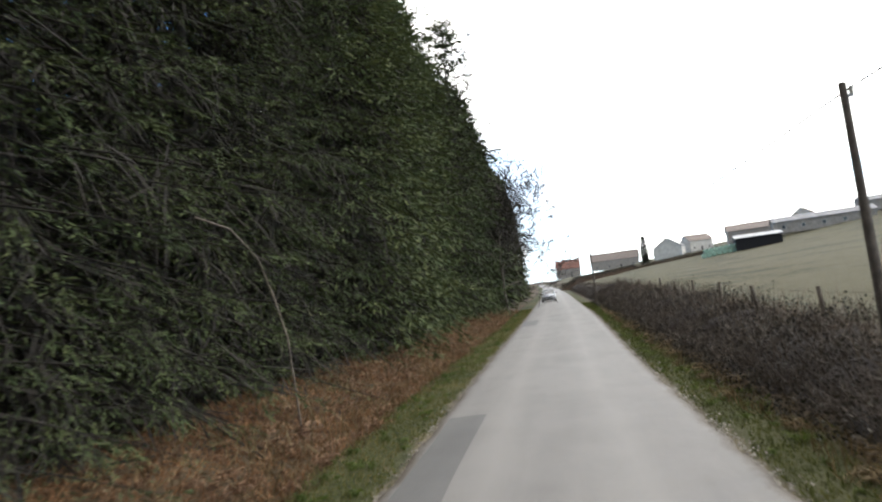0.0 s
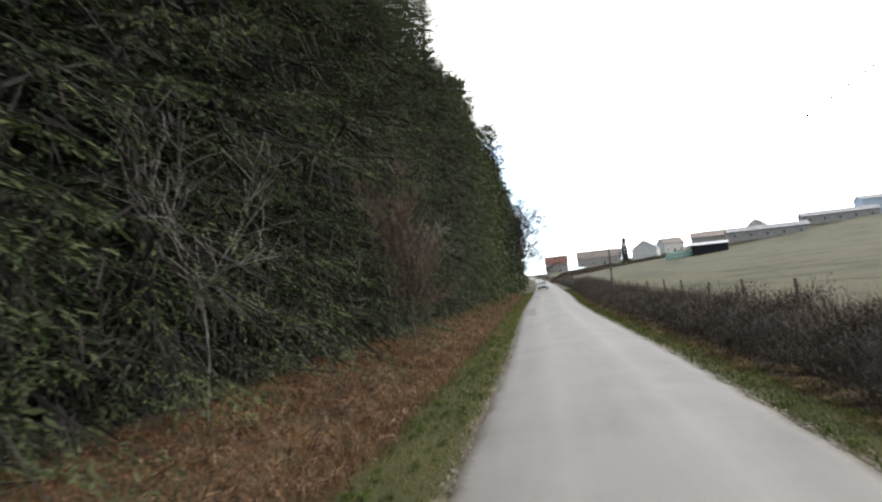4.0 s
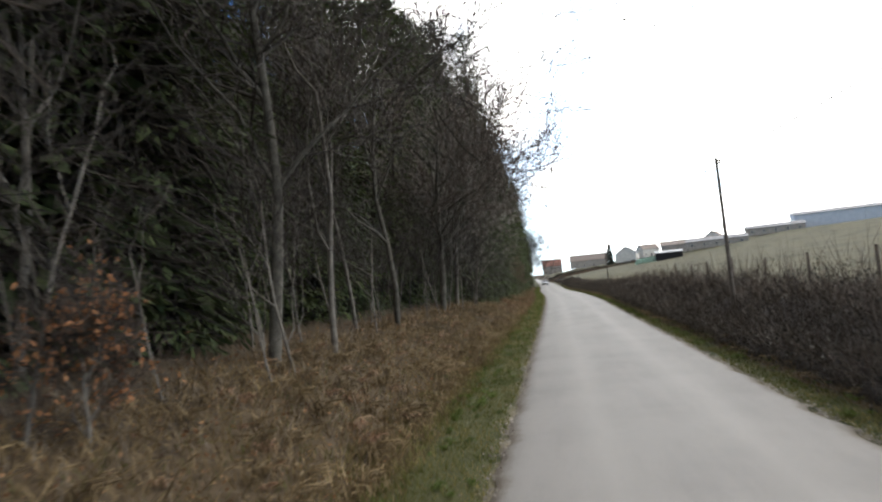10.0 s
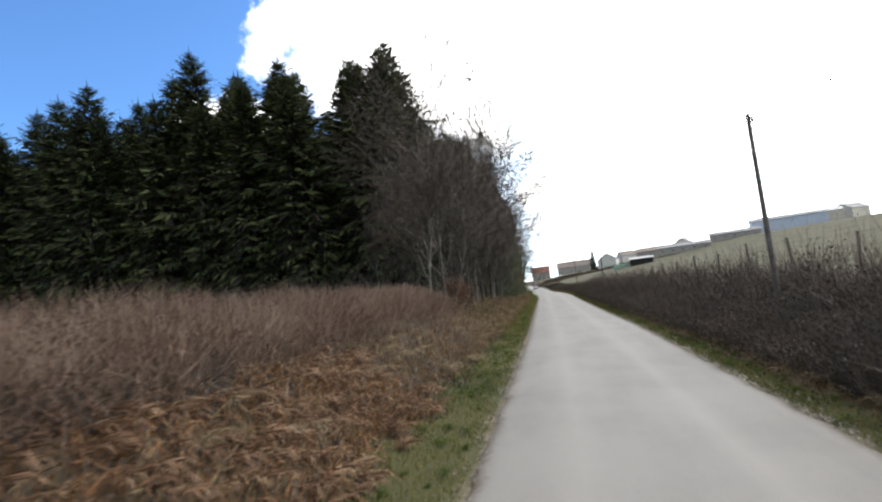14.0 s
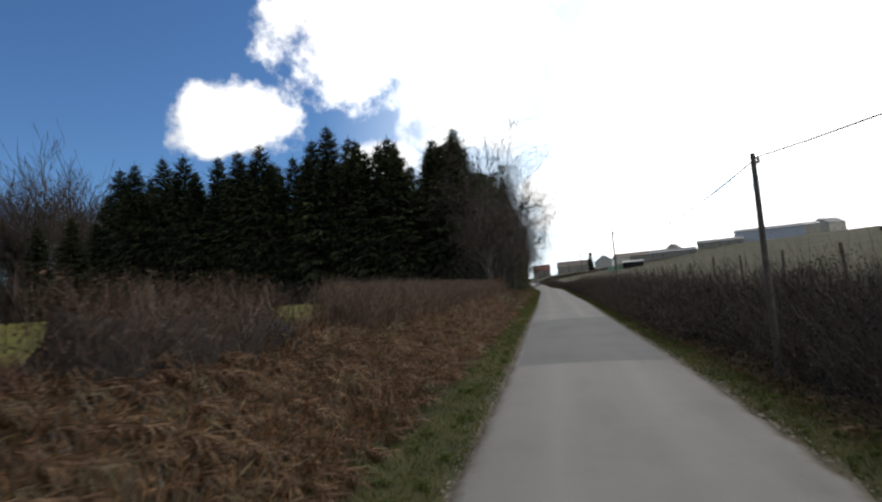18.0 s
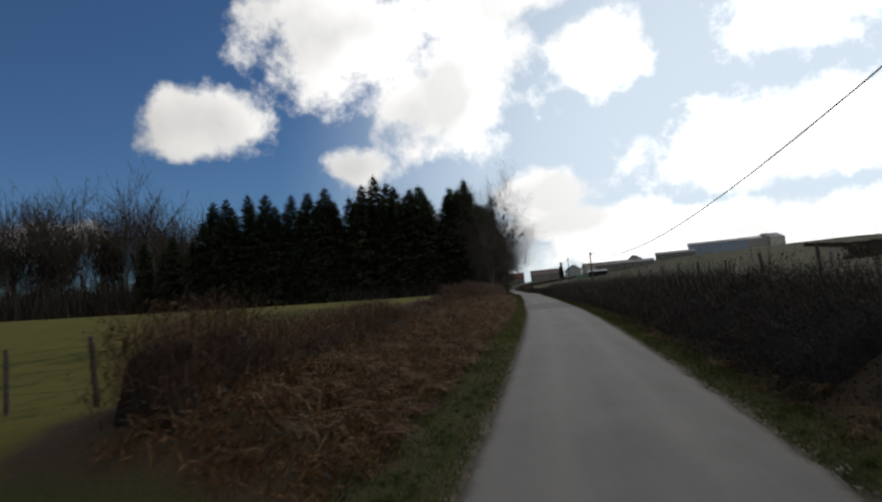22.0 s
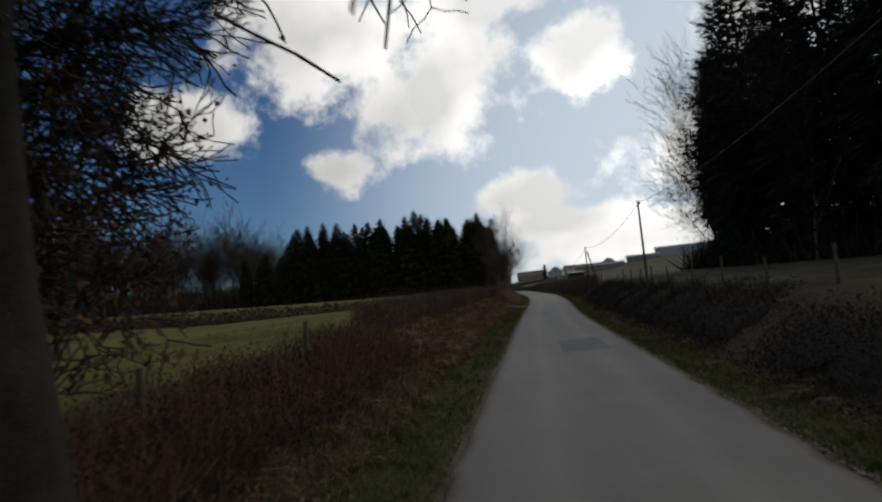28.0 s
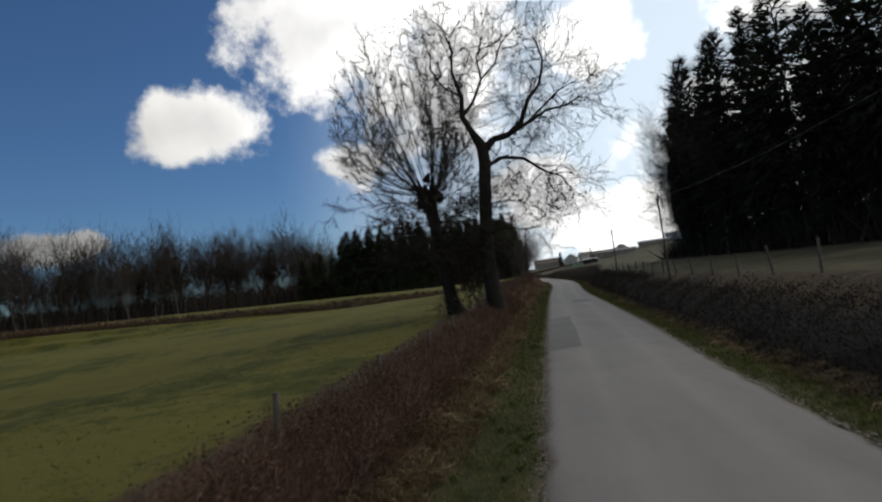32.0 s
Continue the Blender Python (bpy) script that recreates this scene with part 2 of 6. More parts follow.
M_POST = plain("fence_wood", (0.05, 0.04, 0.03), (0.18, 0.15, 0.12), 0.9, 8.0, bump=0.3)
M_WIRE = plain("dark_cable", (0.012, 0.012, 0.013), (0.03, 0.03, 0.032), 0.6)
M_RUST = plain("rusty_wire", (0.03, 0.022, 0.018), (0.08, 0.055, 0.04), 0.85, 9.0)
M_STEEL = plain("galvanised_steel", (0.2, 0.2, 0.2), (0.42, 0.42, 0.42), 0.45, 5.0, metal=0.8)
M_WHITE = plain("rendered_wall", (0.42, 0.4, 0.36), (0.62, 0.6, 0.55), 0.9, 0.7, bump=0.1)
M_STONE = plain("stone_wall", (0.21, 0.19, 0.17), (0.36, 0.33, 0.29), 0.9, 1.2, bump=0.3)
M_TILE = plain("red_roof_tiles", (0.14, 0.065, 0.05), (0.27, 0.14, 0.105), 0.85, 1.4, bump=0.3)
M_BROWNROOF = plain("brown_roof_tiles", (0.13, 0.105, 0.09), (0.24, 0.2, 0.17), 0.85, 1.4, bump=0.3)
M_SHEET = plain("grey_sheet_roof", (0.15, 0.148, 0.15), (0.27, 0.265, 0.265), 0.8, 0.6)
M_PALE = plain("pale_sheet_roof", (0.3, 0.3, 0.295), (0.48, 0.48, 0.47), 0.7, 0.8)
M_BLUE = plain("blue_grey_cladding", (0.36, 0.4, 0.46), (0.48, 0.52, 0.57), 0.6, 0.5)
M_CREAM = plain("cream_cladding", (0.4, 0.36, 0.29), (0.56, 0.52, 0.43), 0.7, 0.6)
M_DARK = plain("dark_opening", (0.008, 0.008, 0.009), (0.02, 0.02, 0.022), 0.9)
M_WRAP = plain("green_bale_wrap", (0.16, 0.3, 0.22), (0.33, 0.48, 0.38), 0.45, 2.0)
M_PAINT = plain("silver_grey_paint", (0.25, 0.26, 0.27), (0.36, 0.37, 0.38), 0.3, 1.0, spec=0.6, metal=0.5)
M_RUBBER = plain("tyre_rubber", (0.012, 0.012, 0.012), (0.03, 0.03, 0.03), 0.85)
M_PLASTIC = plain("black_plastic", (0.012, 0.012, 0.013), (0.03, 0.03, 0.032), 0.5)
M_GLASS = plain("car_glass", (0.015, 0.017, 0.02), (0.03, 0.034, 0.038), 0.05, spec=0.8)
M_LAMP = plain("headlamp_lens", (0.5, 0.5, 0.5), (0.75, 0.75, 0.75), 0.1, spec=0.8)
M_PLATE = plain("plate_white", (0.55, 0.55, 0.52), (0.75, 0.75, 0.72), 0.4)
M_RED = plain("red_lens", (0.3, 0.01, 0.01), (0.45, 0.02, 0.02), 0.2)
M_PANE = plain("window_pane", (0.02, 0.024, 0.03), (0.06, 0.07, 0.08), 0.08, spec=0.7)
M_CERAMIC = plain("insulator_ceramic", (0.3, 0.28, 0.25), (0.6, 0.58, 0.52), 0.3)


def asphalt(name, dark, light):
    m, n, l, b = material(name, 0.75, 0.35)
    c = n.new("ShaderNodeTexCoord")
    v = c.outputs["Object"]
    st = n.new("ShaderNodeMapping")
    st.inputs["Scale"].default_value = (1.0, 0.12, 1.0)
    l.new(v, st.inputs["Vector"])
    streak = noise_node(n, l, 1.6, 4.0, 0.55, st.outputs[0])
    blot = noise_node(n, l, 0.45, 5.0, 0.6, v)
    grit = noise_node(n, l, 70.0, 4.0, 0.7, v)
    f = n.new("ShaderNodeMath")
    f.operation = "MULTIPLY_ADD"
    l.new(streak, f.inputs[0])
    f.inputs[1].default_value = 0.8
    l.new(blot, f.inputs[2])
    col = ramp(n, l, f.outputs[0], [(0.55, dark), (1.15, light)])
    col = mixed(n, l, 0.35, col, ramp(n, l, grit, [(0.3, tuple(0.55 * x for x in dark)), (0.75, tuple(1.25 * x for x in light))]))
    at = n.new("ShaderNodeAttribute")
    at.attribute_name = "worn"
    col = mixed(n, l, at.outputs["Fac"], col, tuple(1.22 * x for x in light))
    ed = n.new("ShaderNodeAttribute")
    ed.attribute_name = "soil"
    spots = noise_node(n, l, 7.0, 6.0, 0.7, v)
    k = n.new("ShaderNodeMath")
    k.operation, k.use_clamp = "MULTIPLY_ADD", True
    l.new(ed.outputs["Fac"], k.inputs[0])
    k.inputs[1].default_value = 2.2
    s2 = n.new("ShaderNodeMath")
    s2.operation = "MULTIPLY_ADD"
    l.new(spots, s2.inputs[0])
    s2.inputs[1].default_value, s2.inputs[2].default_value = 2.0, -2.0
    l.new(s2.outputs[0], k.inputs[2])
    col = mixed(n, l, k.outputs[0], col, (0.075, 0.06, 0.043))
    l.new(col, b.inputs["Base Color"])
    relief(n, l, b, grit, 0.5, 0.006)
    return m


M_ROAD = asphalt("worn_asphalt", (0.105, 0.099, 0.09), (0.17, 0.161, 0.148))
M_PATCH = asphalt("newer_asphalt", (0.068, 0.066, 0.062), (0.11, 0.106, 0.1))


def ground_material():
    m, n, l, b = material("earth_and_turf", 0.95, 0.15)
    c = n.new("ShaderNodeTexCoord")
    v = c.outputs["Object"]
    big = noise_node(n, l, 0.12, 5.0, 0.6, v)
    mid = noise_node(n, l, 1.3, 5.0, 0.65, v)
    fine = noise_node(n, l, 14.0, 5.0, 0.7, v)
    s = n.new("ShaderNodeMath")
    s.operation = "MULTIPLY_ADD"
    l.new(mid, s.inputs[0])
    s.inputs[1].default_value = 0.6
    l.new(big, s.inputs[2])
    s2 = n.new("ShaderNodeMath")
    s2.operation = "MULTIPLY_ADD"
    l.new(fine, s2.inputs[0])
    s2.inputs[1].default_value = 0.5
    l.new(s.outputs[0], s2.inputs[2])
    turf = ramp(n, l, s2.outputs[0], [(0.75, (0.014, 0.019, 0.006)), (1.0, (0.028, 0.034, 0.01)), (1.25, (0.05, 0.05, 0.02))])
    pasture = ramp(n, l, s2.outputs[0], [(0.75, (0.028, 0.034, 0.005)), (1.0, (0.057, 0.061, 0.009)), (1.25, (0.1, 0.092, 0.018))])
    hill = ramp(n, l, s2.outputs[0], [(0.75, (0.029, 0.028, 0.015)), (1.0, (0.045, 0.043, 0.022)), (1.25, (0.07, 0.064, 0.035))])
    litter = ramp(n, l, s2.outputs[0], [(0.75, (0.012, 0.009, 0.006)), (1.0, (0.028, 0.02, 0.012)), (1.25, (0.06, 0.043, 0.025))])
    dirt = ramp(n, l, s2.outputs[0], [(0.75, (0.06, 0.048, 0.035)), (1.0, (0.115, 0.092, 0.066)), (1.25, (0.19, 0.155, 0.112))])
    col = turf
    for name, tone in (("field", pasture), ("hill", hill), ("litter", litter), ("dirt", dirt)):
        at = n.new("ShaderNodeAttribute")
        at.attribute_name = name
        k = n.new("ShaderNodeMath")
        k.operation, k.use_clamp = "MULTIPLY_ADD", True
        l.new(at.outputs["Fac"], k.inputs[0])
        k.inputs[1].default_value = 3.0
        w = n.new("ShaderNodeMath")
        w.operation = "MULTIPLY_ADD"
        l.new(mid, w.inputs[0])
        w.inputs[1].default_value, w.inputs[2].default_value = 2.0, -2.0
        l.new(w.outputs[0], k.inputs[2])
        col = mixed(n, l, k.outputs[0], col, tone)
    l.new(col, b.inputs["Base Color"])
    relief(n, l, b, fine, 0.8, 0.05)
    return m


M_GROUND = ground_material()

# ---- shaping helpers ----
def mesh_from(name, verts, faces, mat):
    """A mesh from arrays of corners and of triangles or quads."""
    verts, faces = np.asarray(verts, np.float32), np.asarray(faces, np.int32)
    me = bpy.data.meshes.new(name)
    me.vertices.add(len(verts))
    me.vertices.foreach_set("co", verts.ravel())
    k = faces.shape[1]
    me.loops.add(faces.size)
    me.loops.foreach_set("vertex_index", faces.ravel())
    me.polygons.add(len(faces))
    me.polygons.foreach_set("loop_start", np.arange(0, faces.size, k, dtype=np.int32))
    me.update(calc_edges=True)
    me.materials.append(mat)
    return me


def thing(name, at=(0, 0, 0), turn=0.0):
    ob = new(name)
    ob.matrix_world = pose(*at, 0, 0, turn)
    return ob


def put(name, me, parent=None, label=""):
    ob = new(name, me)
    if parent is not None:
        ob.parent = parent
    return tagged(ob, label)


def part(name, bm, mat, parent, label=""):
    me = bpy.data.meshes.new(name)
    bmesh.ops.recalc_face_normals(bm, faces=bm.faces[:])
    bm.to_mesh(me)
    bm.free()
    me.materials.append(mat)
    return put(name, me, parent, label)


def box_bm(x0, x1, y0, y1, z0, z1, bevel=0.0, bm=None):
    bm = bm or bmesh.new()
    g = bmesh.ops.create_cube(bm, size=1.0, matrix=Matrix.Translation(((x0 + x1) / 2, (y0 + y1) / 2, (z0 + z1) / 2)) @ Matrix.Diagonal((x1 - x0, y1 - y0, z1 - z0, 1)))
    if bevel:
        bmesh.ops.bevel(bm, geom=list({e for v in g["verts"] for e in v.link_edges}), offset=bevel, segments=2, affect="EDGES")
    return bm


def tubes(p0, p1, r0, r1, sides=4):
    """Open tapered tubes between arrays of points, as corners and quads."""
    p0, p1 = np.asarray(p0, float), np.asarray(p1, float)
    d = p1 - p0
    d /= np.maximum(np.linalg.norm(d, axis=1, keepdims=True), 1e-9)
    ref = np.where(np.abs(d[:, 2:3]) > 0.9, np.array([[1.0, 0, 0]]), np.array([[0, 0, 1.0]]))
    u = np.cross(d, ref)
    u /= np.maximum(np.linalg.norm(u, axis=1, keepdims=True), 1e-9)
    w = np.cross(d, u)
    a = np.arange(sides) * 2 * np.pi / sides
    ring = u[:, None, :] * np.cos(a)[None, :, None] + w[:, None, :] * np.sin(a)[None, :, None]
    v = np.concatenate([p0[:, None, :] + ring * np.asarray(r0)[:, None, None], p1[:, None, :] + ring * np.asarray(r1)[:, None, None]], axis=1)
    k = np.arange(sides)
    q = np.stack([k, (k + 1) % sides, (k + 1) % sides + sides, k + sides], axis=1)
    f = (np.arange(len(p0)) * 2 * sides)[:, None, None] + q[None]
    return v.reshape(-1, 3), f.reshape(-1, 4)


def strand(points, rad, sides=6):
    """One unbroken tube along a line of points."""
    p = np.asarray(points, float)
    n = len(p)
    d = unit(np.gradient(p, axis=0))
    ref = np.where(np.abs(d[:, 2:3]) > 0.9, np.array([[1.0, 0, 0]]), np.array([[0, 0, 1.0]]))
    u = unit(np.cross(d, ref))
    w = np.cross(d, u)
    a = np.arange(sides) * 2 * np.pi / sides
    r = np.broadcast_to(np.asarray(rad, float), (n,))[:, None, None]
    v = p[:, None, :] + r * (u[:, None, :] * np.cos(a)[None, :, None] + w[:, None, :] * np.sin(a)[None, :, None])
    i = np.arange(n * sides).reshape(n, sides)
    j = np.roll(i, -1, axis=1)
    return v.reshape(-1, 3), np.stack([i[:-1], j[:-1], j[1:], i[1:]], axis=-1).reshape(-1, 4)


def blades(base, tip, side):
    """Diamond-shaped leaves: base to tip, swelling sideways in the middle. Two triangles each, bent a little."""
    mid = (base + tip) / 2
    n = len(base)
    v = np.stack([base, mid + side, tip, mid - side], axis=1).reshape(-1, 3)
    i = np.arange(n)[:, None] * 4
    return v, np.concatenate([i, i + 1, i + 2, i + 3], axis=1)


def spears(base, tip, side):
    """Narrow triangles, for grass and twigs."""
    v = np.stack([base - side, base + side, tip], axis=1).reshape(-1, 3)
    i = np.arange(len(base))[:, None] * 3
    return v, np.concatenate([i, i + 1, i + 2], axis=1)


def joined(pieces):
    vs, fs, n = [], [], 0
    for v, f in pieces:
        vs.append(v)
        fs.append(f + n)
        n += len(v)
    return np.concatenate(vs), np.concatenate(fs)


def unit(v):
    return v / np.maximum(np.linalg.norm(v, axis=1, keepdims=True), 1e-9)


def ripple(x, y, s=1.0):
    """Smooth uneven ground, about -1 to 1."""
    x, y = np.asarray(x) * s, np.asarray(y) * s
    return (np.sin(1.3 * x + 0.7 * y) + np.sin(0.9 * y - 1.7 * x + 2.0) + np.sin(2.3 * y + 0.4 * x + 4.0) + np.sin(3.1 * x + 1.1 * y + 1.0)) / 4


# ---- lie of the land ----
# along the lane: y, the two edges of the asphalt, its height
LANE = [(-420, -14, -9.7, 3.2), (-340, -11, -6.7, 2.3), (-300, -9.2, -5.1, 1.76), (-285, -8.5, -4.5, 1.45), (-271, -7.8, -3.1, 1.12), (-250, -6.6, -2.0, 0.98),
        (-226, -5.1, -0.95, 0.98), (-200, -3.1, 1.2, 1.08), (-180, -2.15, 2.15, 1.13), (-158, -1.55, 3.0, 0.98), (-130, -1.4, 3.4, 0.78), (-110, -1.15, 3.75, 0.68),
        (-96, -1.2, 3.65, 0.6), (-60, -1.15, 3.7, 0.44), (-43, -1.2, 3.8, 0.38), (-20, -1.6, 3.15, 0.25), (0, -2.5, 2.2, 0.05), (15, -3.1, 1.6, -0.04),
        (40, -3.6, 1.3, -0.1), (77, -4.7, 0.1, -0.15), (110, -5.6, -0.8, -0.22), (145, -7.0, -2.2, -0.3), (200, -9.2, -4.4, -0.3), (260, -13, -8.4, 0.0),
        (420, -24, -19.4, 1.0)]
LY, LL, LR, LZ = (np.array(c, float) for c in zip(*LANE))
_yy = np.arange(-420, 421, 2.0)
_kern = np.hanning(13) / np.hanning(13).sum()


def _smooth(v):
    s = np.interp(_yy, LY, v)
    return np.convolve(np.pad(s, 6, mode="edge"), _kern, mode="valid")


_SL, _SR, _SZ = _smooth(LL), _smooth(LR), _smooth(LZ)


def lane_left(y):
    return np.interp(y, _yy, _SL)


def lane_right(y):
    return np.interp(y, _yy, _SR)


def lane_z(y):
    return np.interp(y, _yy, _SZ)


# heights above the lane against the distance from its edge
OFF_L = np.array([0, 0.4, 1.3, 1.9, 2.6, 3.4, 4.2, 5.5, 8, 14, 30, 60, 120, 300, 900, 2600])
WOODS = [0, -0.02, -0.04, -0.16, -0.03, 0.2, 0.35, 0.5, 0.7, 0.9, 1.2, 1.5, 2, 3, 5, 5]
CLEAR = [0, 0, -0.05, -0.2, 0.1, 0.5, 0.85, 1.2, 1.6, 1.9, 2.2, 2.6, 3, 4, 6, 6]
BANK = [0, 0.02, 0.1, 0.45, 1.05, 1.6, 1.9, 2.0, 2.05, 2.15, 2.4, 3.1, 5, 8, 10, 10]
TRACKSIDE = [0, 0.02, 0.1, 0.4, 0.85, 1.2, 1.3, 1.05, 0.9, 0.95, 1.3, 2.0, 4.5, 8, 10, 10]
GATE = [0, 0, 0.02, 0.05, 0.1, 0.16, 0.22, 0.34, 0.5, 0.75, 1.2, 1.5, 2.5, 6, 10, 10]
LOWER = [0, 0.02, 0.1, 0.35, 0.75, 1.15, 1.35, 1.4, 1.45, 1.5, 1.3, 0.8, 0.8, 4, 10, 10]
HOLLOW = [0, 0, 0.04, 0.16, 0.42, 0.75, 1.0, 1.1, 1.1, 1.05, 0.8, 0.3, 0.5, 4, 10, 12]
MEADOW = [0, 0, 0, -0.05, 0.15, 0.3, 0.35, 0.35, 0.35, 0.3, 0.0, -0.6, 0.2, 6, 12, 14]
PROF_L = [(-286, MEADOW), (-264, HOLLOW), (-248, LOWER), (-210.6, LOWER), (-208.4, GATE), (-203.4, GATE), (-201.4, TRACKSIDE), (-194, TRACKSIDE), (-178, BANK), (-114, BANK), (-100, CLEAR), (-62, CLEAR), (-45, WOODS)]
OFF_R = np.array([0, 0.4, 1.2, 1.7, 2.3, 3.2, 4.2, 6, 12, 30, 60, 120, 200, 400, 900, 2600])
HILL_FAR = [0, 0, 0, -0.1, 0.3, 0.8, 1.1, 1.3, 1.7, 3.0, 6.0, 13, 16, 17, 17, 17]
HILL_MID = [0, 0, -0.04, 0.1, 0.5, 0.95, 1.2, 1.3, 1.4, 1.9, 3.0, 6.5, 10, 13, 15, 15]
HILL_NEAR = [0, 0, -0.04, 0.25, 0.7, 1.2, 1.6, 1.7, 1.8, 2.2, 3.0, 5.5, 9, 13, 15, 15]
HILL_EDGE = [0, 0, -0.04, 0.15, 0.5, 0.95, 1.25, 1.4, 1.6, 2.1, 3.0, 5.5, 9, 13, 15, 15]
HILL_LOW = [0, 0, -0.04, 0.05, 0.25, 0.5, 0.6, 0.7, 1.0, 1.75, 2.95, 6.3, 10, 13, 15, 15]
PROF_R = [(-110, HILL_NEAR), (-60, HILL_EDGE), (-8, HILL_LOW), (16, HILL_LOW), (60, HILL_MID), (200, HILL_FAR)]


def _profile(o, y, offs, table):
    ys = np.array([t[0] for t in table], float)
    grid = np.array([t[1] for t in table], float)
    y = np.clip(y, ys[0], ys[-1])
    k = np.clip(np.searchsorted(ys, y) - 1, 0, len(ys) - 2)
    f = np.clip((y - ys[k]) / (ys[k + 1] - ys[k]), 0, 1)
    j = np.clip(np.searchsorted(offs, o) - 1, 0, len(offs) - 2)
    g = np.clip((o - offs[j]) / (offs[j + 1] - offs[j]), 0, 1)
    low = grid[k, j] * (1 - g) + grid[k, j + 1] * g
    high = grid[k + 1, j] * (1 - g) + grid[k + 1, j + 1] * g
    return low * (1 - f) + high * f


def ground_z(x, y):
    x, y = np.asarray(x, float), np.asarray(y, float)
    ol, orr = lane_left(y) - x, x - lane_right(y)
    zl, zr = _profile(np.maximum(ol, 0), y, OFF_L, PROF_L), _profile(np.maximum(orr, 0), y, OFF_R, PROF_R)
    rough = np.clip((np.maximum(ol, orr) - 0.3) / 2.5, 0, 1)
    z = lane_z(y) + np.where(ol > 0, zl, np.where(orr > 0, zr, -0.06))
    return z + rough * (0.07 * ripple(x, y, 2.1) + 0.05 * ripple(y, x, 4.7))


def gz(x, y):
    return float(ground_z(np.array([x]), np.array([y]))[0])


# ground sheet
ys = np.concatenate([[-3500, -2000, -1200, -800, -600, -480], np.arange(-420, -306, 8.0), np.arange(-306, 61, 0.8), np.arange(62, 160, 2.5), np.arange(160, 421, 8.0), [480, 600, 800, 1200, 2000, 3500]])
near = np.array([0, 0.15, 0.4, 0.7, 1.0, 1.3, 1.6, 1.9, 2.2, 2.6, 3.0, 3.4, 3.8, 4.2, 4.7, 5.2, 5.8, 6.6, 7.6, 9, 11, 14, 18, 23, 30, 40, 52, 68, 90, 120, 160, 220, 300, 450, 700, 1200, 2600])
yy = np.repeat(ys[:, None], 2 * len(near) + 1, axis=1)
le, ri = lane_left(ys)[:, None], lane_right(ys)[:, None]
xx = np.concatenate([le - near[::-1][None, :], (le + ri) / 2, ri + near[None, :]], axis=1)
zz = ground_z(xx, yy)
rows_n, cols_n = xx.shape
idx = np.arange(rows_n * cols_n).reshape(rows_n, cols_n)
quads = np.stack([idx[:-1, :-1], idx[:-1, 1:], idx[1:, 1:], idx[1:, :-1]], axis=-1).reshape(-1, 4)
me = mesh_from("ground", np.stack([xx, yy, zz], axis=-1).reshape(-1, 3), quads, M_GROUND)
ol, orr = le - xx, xx - ri
bump = 0.35 * ripple(xx, yy, 1.9)


def band(v, a, b):
    return np.clip((v - a) / (b - a), 0, 1)


wood = band(yy, -112, -98)
entry = band(yy, -209.6, -208.4) * (1 - band(yy, -203, -202))
litter_l = band(ol + bump, 1.3, 1.8) * (1 - (1 - wood) * band(ol + bump, 5.2, 6.2)) * (1 - entry)
litter_r = band(orr + 0.5 * bump + 0.35 * band(yy, -152, -148) * (1 - band(yy, -72, -66)), 0.85, 1.25) * (1 - band(orr + bump, 4.6, 5.4))
field = (1 - wood) * band(ol, 4.8, 5.6)
hill = band(orr, 4.4, 5.2)
rut = np.abs(yy - (-205.4 + 0.16 * ol + 0.5 * np.sin(ol * 0.22)))
track = (1 - band(np.abs(rut - 0.85) + 0.25 * bump, 0.22, 0.55)) * (ol > -0.2) * (1 - band(ol, 26, 34)) * 0.95 + 0.2 * (1 - band(rut, 1.2, 2.2)) * (ol > -0.2) * (1 - band(ol, 5, 9))
bare = np.exp(-((yy + 205) / 5.5) ** 2) * band(orr, 0.3, 1.0) * (1 - band(orr, 4.5, 6)) * 0.45
mud = np.exp(-((yy + 211) / 7.0) ** 2) * (1 - band(ol + bump, 0.35, 0.9)) * (ol > -0.2) * 0.8
kerb = (1 - band(np.minimum(np.abs(ol), np.abs(orr)) + 0.3 * bump, 0.05, 0.3)) * 0.5
for name, val in (("litter", np.maximum(litter_l, litter_r)), ("field", field), ("hill", hill), ("dirt", np.clip(track + bare + kerb + mud, 0, 1))):
    at = me.attributes.new(name, "FLOAT", "POINT")
    at.data.foreach_set("value", val.astype(np.float32).ravel())
me.shade_smooth()
tagged(put("ground", me), "rough verges, leaf litter, banks and green pasture around the lane", "ground", kind="structure")

# the lane
ys = np.concatenate([np.arange(-420, -310, 5.0), np.arange(-310, 80, 0.5), np.arange(80, 421, 4.0)])
cols = np.array([0, 0.03, 0.08, 0.16, 0.24, 0.3, 0.38, 0.5, 0.62, 0.7, 0.76, 0.84, 0.92, 0.97, 1.0])
wob = 0.07 * ripple(ys * 1.9, ys * 0.7) + 0.05 * ripple(ys * 5.1, ys * 3.3)
wob2 = 0.07 * ripple(ys * 2.3 + 9, ys * 0.9) + 0.05 * ripple(ys * 4.3, ys * 2.9 + 5)
le, ri = lane_left(ys) - wob, lane_right(ys) + wob2
xx = le[:, None] * (1 - cols) + ri[:, None] * cols
yy = np.repeat(ys[:, None], len(cols), axis=1)
crown = 0.05 * (1 - (2 * cols - 1) ** 2)
zz = lane_z(ys)[:, None] + 0.03 + crown[None, :]
zz[:, 0] -= 0.05
zz[:, -1] -= 0.05
rows_n, cols_n = xx.shape
idx = np.arange(rows_n * cols_n).reshape(rows_n, cols_n)
